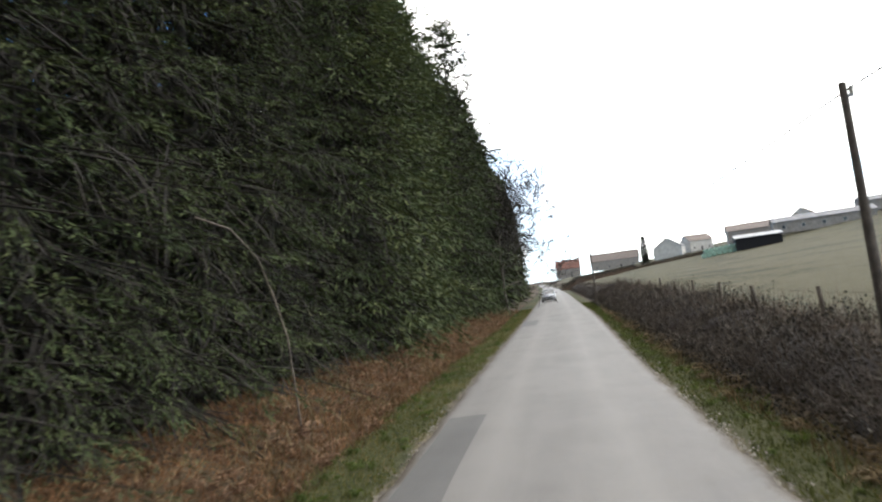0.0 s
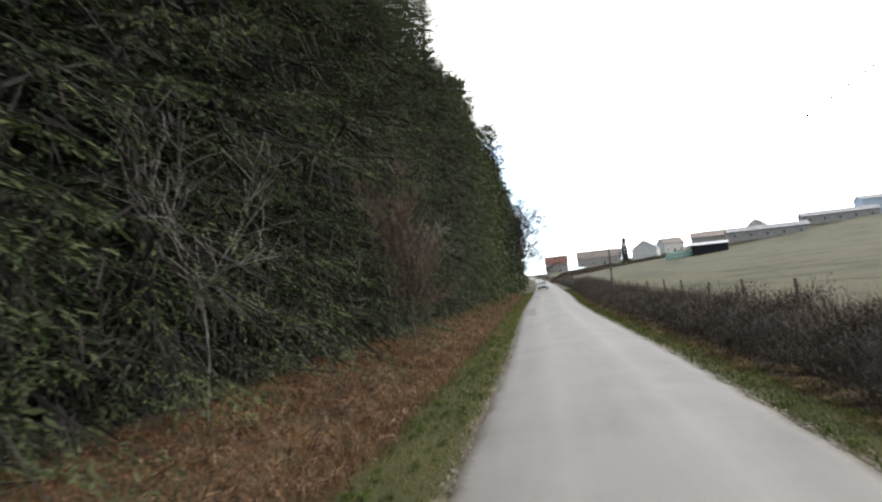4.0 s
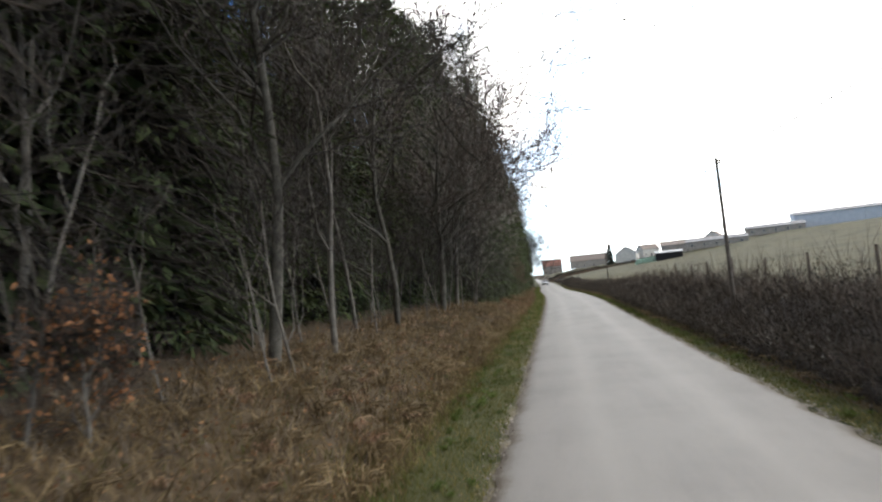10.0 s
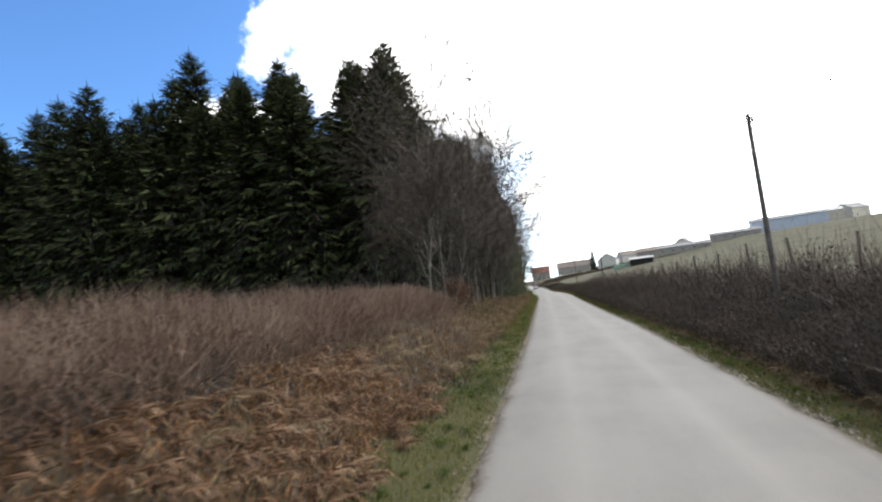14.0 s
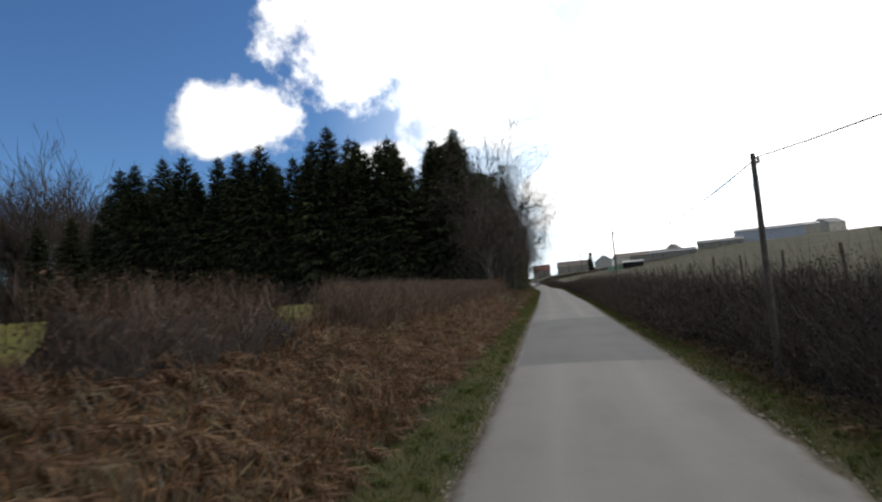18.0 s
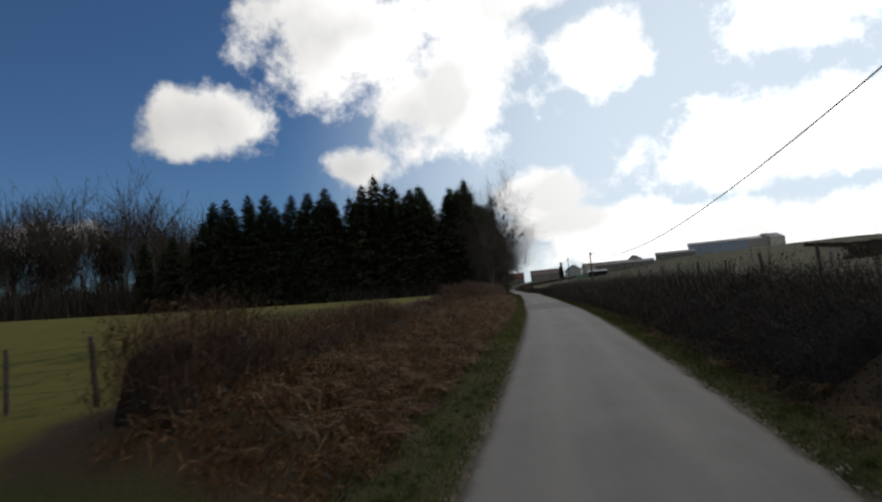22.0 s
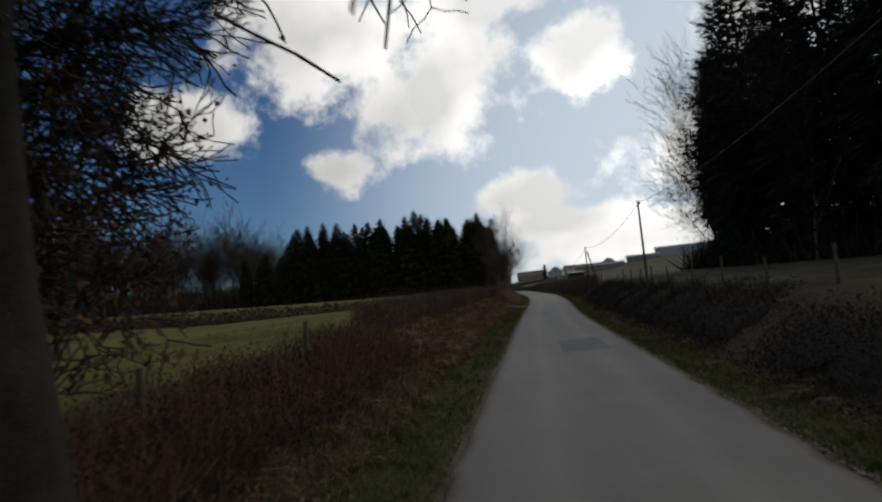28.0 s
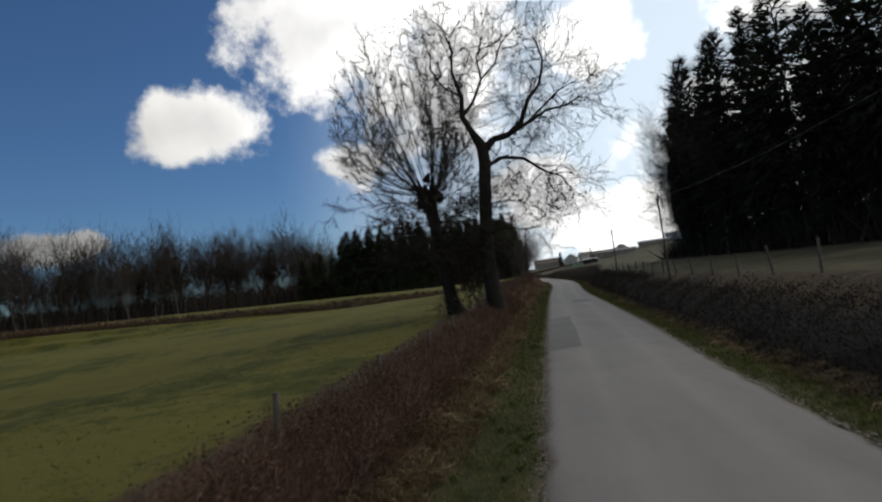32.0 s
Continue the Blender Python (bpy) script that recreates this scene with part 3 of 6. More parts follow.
quads = np.stack([idx[:-1, :-1], idx[:-1, 1:], idx[1:, 1:], idx[1:, :-1]], axis=-1).reshape(-1, 4)
me = mesh_from("road", np.stack([xx, yy, zz], axis=-1).reshape(-1, 3), quads, M_ROAD)
worn = np.exp(-((cols - 0.3) / 0.07) ** 2) + np.exp(-((cols - 0.7) / 0.07) ** 2)
worn = np.repeat(worn[None, :] * 0.45, rows_n, axis=0)
soil = np.repeat(np.maximum(band(-cols, -0.09, 0.0), band(cols, 0.91, 1.0))[None, :], rows_n, axis=0)
for name, val in (("worn", worn), ("soil", soil)):
    at = me.attributes.new(name, "FLOAT", "POINT")
    at.data.foreach_set("value", val.astype(np.float32).ravel())
me.shade_smooth()
tagged(put("road", me), "narrow worn grey asphalt lane with crumbling edges", "road", kind="structure")


def patch(y0, y1, f0, f1, skew=0.0):
    """A mended strip of asphalt, between two shares of the lane's width."""
    n = max(4, int((y1 - y0) / 0.8))
    top, verts, faces = [], [], []
    for i in range(n + 1):
        y = y0 + (y1 - y0) * i / n
        a, b = float(lane_left(y)), float(lane_right(y))
        for f in np.linspace(f0, f1, 6):
            j = 0.03 * math.sin(7 * y + 11 * f)
            yj = y + (skew * f if i in (0, n) else 0)
            verts.append((a + (b - a) * f + j, yj, float(lane_z(y)) + 0.036 + 0.05 * (1 - (2 * f - 1) ** 2)))
    for i in range(n):
        for k in range(5):
            q = i * 6 + k
            faces.append((q, q + 1, q + 7, q + 6))
    ob = put("asphalt_patch", mesh_from("asphalt_patch", verts, faces, M_PATCH))
    return tagged(ob, "darker mended patch in the grey asphalt lane", "road patch", "mended patches", "structure")


patch(3.4, 11.7, 0.04, 0.2)
patch(36, 41, 0.03, 0.22)
patch(-153, -133.5, 0.05, 0.96, -0.6)
patch(-276, -260.5, 0.03, 0.3, 0.8)
patch(-247, -243, 0.45, 0.8, 0.5)

# ---- trees ----
def spruce_meshes(h, r, seed, gap=0.6, around=7, combs=12, tuft=5, leaf=0.15, slim=0.16, skirt=0.3, mat=M_SPRUCE, up=0.0, shape=0.9, top=0.55, thin_foot=0.0):
    """A spruce: tapered trunk, whorls of drooping boughs, hanging branchlets down both sides of each bough, blades of needles on them."""
    g = np.random.default_rng(seed)
    zs = np.linspace(0, h, 7)
    lean = 0.12 * np.sin(zs * 0.3 + seed)
    rad = 0.02 + 0.0095 * h * (1 - zs / h) ** 0.9
    pts = np.stack([lean, lean * 0.5, zs], axis=1)
    pieces = [tubes(pts[:-1], pts[1:], rad[:-1], rad[1:], 7)]
    levels, z = [], skirt
    while z < h - 0.25:
        levels.append(z)
        z += gap * (0.42 + 0.58 * min((h - z) / 7.0, 1.0)) * (0.85 + 0.3 * g.random())
    z = np.repeat(levels, around) + g.normal(0, 0.22 * gap, len(levels) * around)
    n = len(z)
    az = np.tile(np.arange(around) * 2 * np.pi / around, len(levels)) + np.repeat(g.random(len(levels)) * 6.28, around) + g.normal(0, 0.25, n)
    share = np.clip(z / h, 0, 1)
    full = r * np.minimum(1.0, (np.maximum(h - z, 0.05) / (top * h)) ** shape)
    full *= 1 - thin_foot * np.clip(1 - share / 0.35, 0, 1)
    reach = full * (0.62 + 0.5 * g.random(n) + 0.25 * (g.random(n) < 0.12)) + 0.1
    out = np.stack([np.cos(az), np.sin(az), np.zeros(n)], axis=1)
    side = np.stack([-np.sin(az), np.cos(az), np.zeros(n)], axis=1)
    upz = np.array([0, 0, 1.0])
    root = np.stack([np.interp(z, zs, lean), np.interp(z, zs, lean) * 0.5, z], axis=1)
    rise = (0.75 + up) * np.clip((share - 0.45) / 0.55, 0, 1) ** 1.3 - 0.22 * (1 - share) + 0.08 * g.standard_normal(n)
    sag = 0.42 * (1.1 - share)
    curl = 0.24 * (1.1 - share)

    def on(k, s):
        return root[k] + out[k] * (reach[k] * s)[:, None] + upz * (reach[k] * (rise[k] * s - sag[k] * s ** 2 + curl[k] * s ** 3))[:, None]

    every = np.arange(n)
    thick = 0.006 + 0.006 * reach
    for a, b, ra, rb in ((0.0, 0.5, 1, 0.6), (0.5, 1.0, 0.6, 0.15)):
        pieces.append(tubes(on(every, np.full(n, a)), on(every, np.full(n, b)), thick * ra, thick * rb, 3))
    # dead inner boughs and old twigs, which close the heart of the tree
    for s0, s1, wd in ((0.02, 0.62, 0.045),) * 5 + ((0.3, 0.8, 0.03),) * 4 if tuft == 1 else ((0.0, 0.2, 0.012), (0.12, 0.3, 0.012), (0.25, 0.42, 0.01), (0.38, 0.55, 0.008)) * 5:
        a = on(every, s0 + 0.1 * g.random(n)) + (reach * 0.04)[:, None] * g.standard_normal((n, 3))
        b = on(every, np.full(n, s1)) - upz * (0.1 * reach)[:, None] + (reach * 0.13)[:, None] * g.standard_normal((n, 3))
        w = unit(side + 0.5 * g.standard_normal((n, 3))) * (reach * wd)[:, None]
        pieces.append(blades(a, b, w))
    # branchlets
    k = np.repeat(every, combs)
    s = np.tile((np.arange(combs) + 0.5) / combs, n) * 0.86 + 0.16 + g.normal(0, 0.03, n * combs)
    s = np.clip(s, 0.1, 1.0)
    sgn = np.where(np.arange(n * combs) % 2, 1.0, -1.0)
    p = on(k, s)
    ln = reach[k] * (0.42 * (1.12 - s)) * (0.7 + 0.6 * g.random(len(k))) + np.minimum(0.16, 0.3 * reach[k])
    droop = (0.25 + 0.75 * g.random(len(k))) * (1.05 - share[k]) - 0.35 * np.clip(share[k] - 0.6, 0, 1)
    d = unit(out[k] * (0.45 + 0.5 * s)[:, None] + side[k] * (sgn * (0.95 - 0.6 * s))[:, None] - upz * droop[:, None] + 0.16 * g.standard_normal((len(k), 3)))
    if tuft == 1:
        w = unit(np.cross(d, upz + 0.6 * g.standard_normal(d.shape))) * (ln * slim)[:, None]
        v, f = blades(p, p + d * ln[:, None], w)
        more = [blades(p + d * (0.3 * ln)[:, None], p + d * (0.55 * ln)[:, None] + unit(np.cross(d, w) + d) * (0.5 * ln)[:, None], w * 0.8)]
    else:
        j = np.repeat(np.arange(len(k)), tuft)
        q = np.tile(np.linspace(0.0, 0.9, tuft), len(k))
        base = p[j] + d[j] * (ln[j] * q)[:, None] - upz * (0.12 * ln[j] * q ** 2)[:, None]
        e = unit(d[j] * 0.9 + np.cross(d[j], upz) * np.where(np.arange(len(j)) % 2, 0.6, -0.6)[:, None] - upz * 0.15 + 0.3 * g.standard_normal(d[j].shape))
        le = leaf * np.clip(reach[k][j] / 1.2, 0.5, 1.0) * (0.7 + 0.7 * g.random(len(j)))
        w = unit(np.cross(e, upz + 0.7 * g.standard_normal(e.shape))) * (le * slim)[:, None]
        v, f = blades(base, base + e * le[:, None], w)
        more = []
    # leader
    m = 16
    a = np.arange(m) * 2.4
    zt = h - 0.75 + 0.075 * np.arange(m)
    base = np.stack([np.full(m, lean[-1]), np.full(m, lean[-1] * 0.5), zt], axis=1)
    tip = base + np.stack([0.26 * np.cos(a), 0.26 * np.sin(a), np.full(m, 0.26)], axis=1) * (1.25 - np.arange(m) / m)[:, None]
    more.append(blades(base, tip, np.stack([-np.sin(a), np.cos(a), np.zeros(m)], axis=1) * 0.045))
    peak = np.array([[lean[-1], lean[-1] * 0.5, h - 0.4]])
    for wv in ((0.05, 0.0, 0), (0.0, 0.05, 0)):
        more.append(blades(peak, peak + [[0, 0, 1.35]], np.array([wv])))
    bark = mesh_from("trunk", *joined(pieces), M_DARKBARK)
    return bark, mesh_from("crown", *joined([(v, f)] + more), mat)


def make_tree(name, bark, crown, label, group, at, turn=0.0, scale=(1, 1, 1), category="tree"):
    ob = thing(name, at, turn)
    ob.scale = scale
    put("trunk", bark, ob)
    if crown is not None:
        put("crown", crown, ob)
    return tagged(ob, label, category, group)


def scatter_copies(kinds, places, g, low=0.88, high=1.12, sink=0.15):
    for x, y in places:
        ob = kinds[int(g.integers(len(kinds)))]
        s = low + (high - low) * g.random()
        c = copy_thing(ob, pose(x, y, gz(x, y) - sink, g.normal(0, 1.2), g.normal(0, 1.2), g.random() * 360))
        c.scale = (s * (0.92 + 0.16 * g.random()), s * (0.92 + 0.16 * g.random()), s)


g = np.random.default_rng(11)
near_kinds, mid_kinds, back_kinds = [], [], []
for i, (h, r) in enumerate([(24, 3.8), (26, 4.2), (22.5, 3.7)]):
    b, c = spruce_meshes(h, r, 100 + i, 0.6, 7, 18, 8, 0.13, 0.09, 0.1, shape=0.6, top=0.4)
    y = (14.0, -12.0, -33.0)[i]
    x = float(lane_left(y)) - 6.6
    near_kinds.append(make_tree("spruce_tree", b, c, "tall dark green spruce with drooping boughs down to the ground", "spruces along the lane", (x, y, gz(x, y) - 0.15), 40 * i))
for i, (h, r) in enumerate([(23.5, 3.9), (25.5, 4.1), (22.5, 3.8)]):
    b, c = spruce_meshes(h, r, 200 + i, 0.62, 8, 11, 1, 0.3, 0.12, 0.4, shape=0.68, top=0.42)
    x, y = (-24, -34, -14)[i], (-81, -84, -88)[i]
    mid_kinds.append(make_tree("spruce_tree", b, c, "tall dark spruce in a dense plantation", "plantation spruces", (x, y, gz(x, y) - 0.15), 70 * i))
for i, (h, r) in enumerate([(23, 3.4), (25, 3.6)]):
    back_kinds.append(spruce_meshes(h, r, 300 + i, 0.95, 5, 6, 1, 0.3, 0.2, 4.0))

edge_spruces = []
for i, (h, r) in enumerate([(23.5, 3.8), (25, 4.0)]):
    b, c = spruce_meshes(h, r, 250 + i, 0.6, 7, 14, 3, 0.34, 0.13, 0.2, shape=0.62, top=0.42)
    y = (-47.0, 36.0)[i]
    x = float(lane_left(y)) - 8.5 + 1.5 * i
    edge_spruces.append(make_tree("spruce_tree", b, c, "dark green spruce standing behind the leafless roadside trees" if i == 0 else "tall dark green spruce with ragged boughs above the lane", "spruces along the lane", (x, y, gz(x, y) - 0.15), 50 * i))

front, second, inner, face, edge_row = [], [], [], [], []
for y in np.arange(-51, 62, 3.1):
    x = float(lane_left(y)) - 6.4 + g.normal(0, 0.7)
    if all(abs(y - k) > 1.3 for k in (14.0, -12.0, -33.0)):
        front.append((x, y + g.normal(0, 0.4)))
    second.append((x - 3.2 + g.normal(0, 0.5), y + 1.2))
for y in np.arange(64, 128, 3.4):
    second.append((float(lane_left(y)) - 6.5 + g.normal(0, 0.7), y))
for y in np.arange(-92, 125, 4.4):
    for o in (13.5, 18, 24, 31):
        if g.random() < 0.92 and not (y < -78):
            inner.append((float(lane_left(y)) - o + g.normal(0, 0.9), y + g.normal(0, 1.0)))
for y in np.arange(-86, -44, 3.0):
    edge_row.append((float(lane_left(y)) - 8.9 - 0.03 * (-44 - y) + g.normal(0, 0.5), y + g.normal(0, 0.5)))
low = []
for x in np.arange(-11, -74, -5.0):
    face.append((x + g.normal(0, 0.5), -91 + 0.16 * (-x - 8) + g.normal(0, 0.8)))
    face.append((x - 2.5 + g.normal(0, 0.5), -85 + 0.16 * (-x - 8) + g.normal(0, 0.8)))
    low.append((x - 2.5 + g.normal(0, 0.4), -91.5 + 0.16 * (-x - 8) + g.normal(0, 0.8)))
    low.append((x + g.normal(0, 0.4), -87 + 0.16 * (-x - 8) + g.normal(0, 0.8)))
for x in np.arange(-14, -74, -4.6):
    inner.append((x, -80 + 0.16 * (-x - 8)))
    inner.append((x - 2, -74 + 0.16 * (-x - 8)))
scatter_copies(near_kinds, [p for p in front if p[1] < 22], g)
scatter_copies(edge_spruces, [p for p in front if p[1] >= 22], g)
scatter_copies(edge_spruces, edge_row, g, 0.8, 0.93)
scatter_copies(edge_spruces, [p for p in second if p[1] < 40], g, 0.86, 1.05)
scatter_copies(mid_kinds, [p for p in second if p[1] >= 40], g, 0.88, 1.08)
scatter_copies(mid_kinds, [p for p in face if p[0] > -20], g, 0.84, 0.92)
scatter_copies(mid_kinds, [p for p in face if p[0] <= -20], g, 0.96, 1.06)
scatter_copies(mid_kinds, low, g, 0.84, 0.98)
scatter_copies(mid_kinds, [(-76, -80), (-79, -76.5), (-82.5, -79), (-86, -77), (-90, -78.5)], np.random.default_rng(93), 0.68, 0.82)


def mass_of_trees(name, label, kinds, places, g, mats):
    """Trees deep in a wood, joined: one mesh of trunks, one of crowns."""
    ob = tagged(thing(name), label, "trees", kind="stuff")
    for which, part_name in enumerate(("trunks", "crowns")):
        pieces = []
        for n, (x, y) in enumerate(places):
            me = kinds[n % len(kinds)][which]
            v = np.empty(len(me.vertices) * 3, np.float32)
            me.vertices.foreach_get("co", v)
            f = np.empty(len(me.loops), np.int32)
            me.loops.foreach_get("vertex_index", f)
            a, s = n * 2.4, 0.74 + 0.2 * ((n * 7) % 10) / 10
            c, t = math.cos(a) * s, math.sin(a) * s
            v = v.reshape(-1, 3) @ np.array([[c, t, 0], [-t, c, 0], [0, 0, s]]) + [x, y, gz(x, y) - 0.2]
            pieces.append((v, f.reshape(-1, 4)))
        tagged(put(part_name, mesh_from(part_name, *joined(pieces), mats[which]), ob), kind="stuff")


mass_of_trees("spruce_wood", "dark crowded spruces deep inside the plantation", back_kinds, inner, g, (M_DARKBARK, M_SPRUCE))

# the tall grove on the slope beyond the pasture entrance
grove_kinds = []
for i, (h, r) in enumerate([(27, 4.1), (30, 4.4), (26, 4.0)]):
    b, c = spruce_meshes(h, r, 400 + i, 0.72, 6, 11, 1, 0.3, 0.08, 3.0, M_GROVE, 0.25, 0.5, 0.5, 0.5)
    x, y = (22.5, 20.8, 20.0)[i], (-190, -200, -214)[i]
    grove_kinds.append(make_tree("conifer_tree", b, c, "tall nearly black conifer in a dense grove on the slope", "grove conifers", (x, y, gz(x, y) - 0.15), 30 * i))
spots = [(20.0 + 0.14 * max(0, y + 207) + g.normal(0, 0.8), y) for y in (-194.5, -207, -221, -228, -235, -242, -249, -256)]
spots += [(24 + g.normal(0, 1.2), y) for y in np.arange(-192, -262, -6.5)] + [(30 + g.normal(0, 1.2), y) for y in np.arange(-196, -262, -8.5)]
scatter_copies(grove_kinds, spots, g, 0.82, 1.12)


def bare_tree(h, seed, trunk_r=0.16, levels=4, fork=0.45, spread=0.75, shoots=4, twist=0.25, lift=0.15, straight=0.5, leaves=0, leaf_mat=None, leaf=0.09, lean=(0, 0), fine=0.007, limbs=(), twig_mat=None, bark_mat=None):
    """A leafless tree grown limb by limb: arrays of tapered segments, thick ones for the trunk mesh, thin ones for the crown mesh."""
    g = np.random.default_rng(seed)
    segs = []
    tips = []

    def grow(p, d, length, rad, level):
        n = 5 if level == 0 else 6 if level == 1 else 4 if level == 2 else 3
        step = length / n
        for i in range(n):
            d = d + g.normal(0, twist * (0.5 if level == 0 else 1.25), 3) * 0.5
            d[2] += lift * (0.5 if level else 0.1)
            d = d / np.linalg.norm(d)
            q = p + d * step
            r2 = rad * (1 - 0.62 / n) if level == 0 else rad * (0.8 if level == 1 else 0.72)
            segs.append((p, q, rad, r2, level))
            if level < levels and (level > 0 or (i + 1) / n >= fork):
                m = shoots if level == 0 else 1
                if level >= 2:
                    m = int(g.integers(1, 3))
                for _ in range(m):
                    a = g.random() * 2 * np.pi
                    u = np.cross(d, [0.3, 0.5, 0.8])
                    u /= np.linalg.norm(u)
                    w = np.cross(d, u)
                    k = spread * (0.7 + 0.6 * g.random())
                    e = d * straight + (u * np.cos(a) + w * np.sin(a)) * k
                    grow(q, e / np.linalg.norm(e), length * (0.5 + 0.25 * g.random()), r2 * (0.5 + 0.2 * g.random()), level + 1)
            p, rad = q, r2
        tips.append(p)

    d0 = np.array([lean[0], lean[1], 1.0])
    grow(np.zeros(3), d0 / np.linalg.norm(d0), h * 0.62, trunk_r, 0)
    stem = [s for s in segs if s[4] == 0]
    for share, way, length in limbs:
        s = stem[min(int(share * len(stem)), len(stem) - 1)]
        e = np.array(way, float)
        grow(s[0] + (s[1] - s[0]) * 0.5, e / np.linalg.norm(e), length, min(s[2] * 0.5, 0.075), 1)
    p0, p1 = np.array([s[0] for s in segs]), np.array([s[1] for s in segs])
    r0, r1, lv = np.array([s[2] for s in segs]), np.array([s[3] for s in segs]), np.array([s[4] for s in segs])
    r0, r1 = np.maximum(r0, fine), np.maximum(r1, fine * 0.8)
    thick = lv <= 1
    bark = mesh_from("trunk", *tubes(p0[thick], p1[thick], r0[thick], r1[thick], 7), bark_mat or M_BARK)
    bark.shade_smooth()
    crown = mesh_from("crown", *tubes(p0[~thick], p1[~thick], r0[~thick], r1[~thick], 3), twig_mat or M_TWIG) if (~thick).any() else None
    foliage_mesh = None
    if leaves:
        outer = np.flatnonzero(lv >= levels - 1)
        k = g.choice(outer, leaves)
        p = p0[k] + (p1[k] - p0[k]) * g.random((leaves, 1)) + g.normal(0, 0.05, (leaves, 3))
        d = unit(g.normal(0, 1, (leaves, 3)) + [0, 0, -0.8]) * leaf * (0.7 + 0.6 * g.random((leaves, 1)))
        foliage_mesh = mesh_from("leaves", *blades(p, p + d, unit(np.cross(d, g.normal(0, 1, (leaves, 3)))) * leaf * 0.28), leaf_mat)
    return bark, crown, foliage_mesh


def put_bare(name, at, made, label, group="", turn=0.0, category="tree", sink=0.1):
    x, y = at
    ob = thing(name, (x, y, gz(x, y) - sink), turn)
    put("trunk", made[0], ob)
    if made[1] is not None:
        put("crown", made[1], ob)
    if made[2] is not None:
        put("leaves", made[2], ob)
    return tagged(ob, label, category, group)


# saplings and small trees on the wood's edge
edge_kinds = []
for i in range(4):
    made = bare_tree(9.5 + i, 500 + i, 0.07 + 0.01 * i, 4, 0.25, 0.62, 1, 0.26, 0.2, 0.72)
    x, y = ((-8.6, -43.8), (-7.4, -79.0), (-6.1, -84.5), (-9.2, -91.0))[i]
    edge_kinds.append(put_bare("bare_tree", (x, y), made, "slender grey leafless tree at the wood's edge", "wood-edge trees", 60 * i))
# twiggy understorey before the wood
under = []
for i in range(3):
    made = bare_tree(5.2 + 0.8 * i, 545 + i, 0.035, 3, 0.0, 0.7, 1, 0.3, 0.22, 0.7, fine=0.008, twig_mat=M_SHADETWIG)
    y = (-59.5, -65.5, -88)[i]
    under.append(put_bare("bare_bush", (float(lane_left(y)) - 4.4, y), made, "tangled grey leafless scrub at the wood's edge", "wood-edge scrub", 45 * i, "bush"))
for y in np.arange(-104, -55, 2.6):
    for o in (4.2, 6.6):
        yy = y + g.normal(0, 0.5)
        x = float(lane_left(yy)) - o - g.random() * 2.0
        c = copy_thing(under[int(g.integers(3))], pose(x, yy, gz(x, yy) - 0.1, g.normal(0, 6), g.normal(0, 6), g.random() * 360))
        s = 0.6 + 0.6 * g.random()
        c.scale = (s, s, s)
# bigger oaks in front of the spruces
for k, (x, y, h, r, lab) in enumerate([(-6.2, -68.4, 14, 0.19, "mossy grey oak, leafless, leaning over the ditch"), (-5.9, -57.6, 12, 0.1, "slender pale-barked tree forking from the ground"),
                                       (-6.5, -62, 12, 0.15, "leafless pale grey oak before the dark spruces"), (-6.4, -77, 14, 0.13, "leafless tree with twigs reaching over the lane"),
                                       (-6.6, -87, 17, 0.16, "tall leafless tree with twigs reaching over the lane"), (-6.8, -95, 18, 0.16, "leafless grey tree near the wood's corner"),
                                       (-6.2, -100.5, 11, 0.12, "leafless grey tree at the corner of the wood"), (-6.4, -104.5, 8.5, 0.1, "leafless grey tree beside the hedge")]):
    put_bare("oak_tree", (x, y), bare_tree(h, 520 + k, r, 4, 0.3 if k != 1 else 0.1, 0.62 if k < 5 else 0.5, 2, 0.34, 0.18, 0.7, lean=(0.06, 0.02), fine=0.015 if k < 5 else 0.012, bark_mat=M_OAKBARK if k in (0, 3, 4) else None, twig_mat=M_PALETWIG if k in (1, 2) else M_SHADETWIG if k in (3, 4) else M_TWIG, limbs=[(0.5, (1.0, 0.1, 0.7), 5.0), (0.7, (1.0, 0.35, 0.7), 5.0), (0.85, (0.7, 0.7, 0.8), 5.0), (0.6, (-0.3, 0.9, 0.6), 5.0), (0.4, (-0.6, -0.8, 0.5), 5.0)] if k == 0 else [] if k in (1, 2, 3, 7) else [(0.8, (1.0, 0.1, 0.7), h * 0.42), (0.7, (1.0, -0.15 + 0.1 * k, 0.6), h * 0.36), (0.75, (1.0, 0.5 - 0.1 * k, 0.6), h * 0.38)]), lab, "roadside trees", 0)
put_bare("ash_tree", (-6.8, 62), bare_tree(15, 524, 0.16, 4, 0.3, 0.8, 2, 0.25, 0.16, 0.65, fine=0.03, twig_mat=M_SHADETWIG, limbs=[(0.25, (0.3, -1.0, 0.45), 6), (0.45, (0.25, -1.0, 0.7), 6.5), (0.65, (0.3, -1.0, 1.0), 6)]), "leafless tree leaning out from the spruces", turn=80)
for i, (x, y, h) in enumerate([(-5.6, -99.6, 2.3), (-6.4, -97.4, 2.0), (-5.9, -93.2, 1.9)]):
    put_bare("beech_bush", (x, y), bare_tree(h, 525 + 40 * i, 0.035, 4, 0.02, 0.6, 2, 0.25, 0.2, 0.7, 1000 - 200 * i, M_BEECH, 0.1, fine=0.005), "young beech holding its dry orange leaves", "young beeches", 60 * i, "bush")
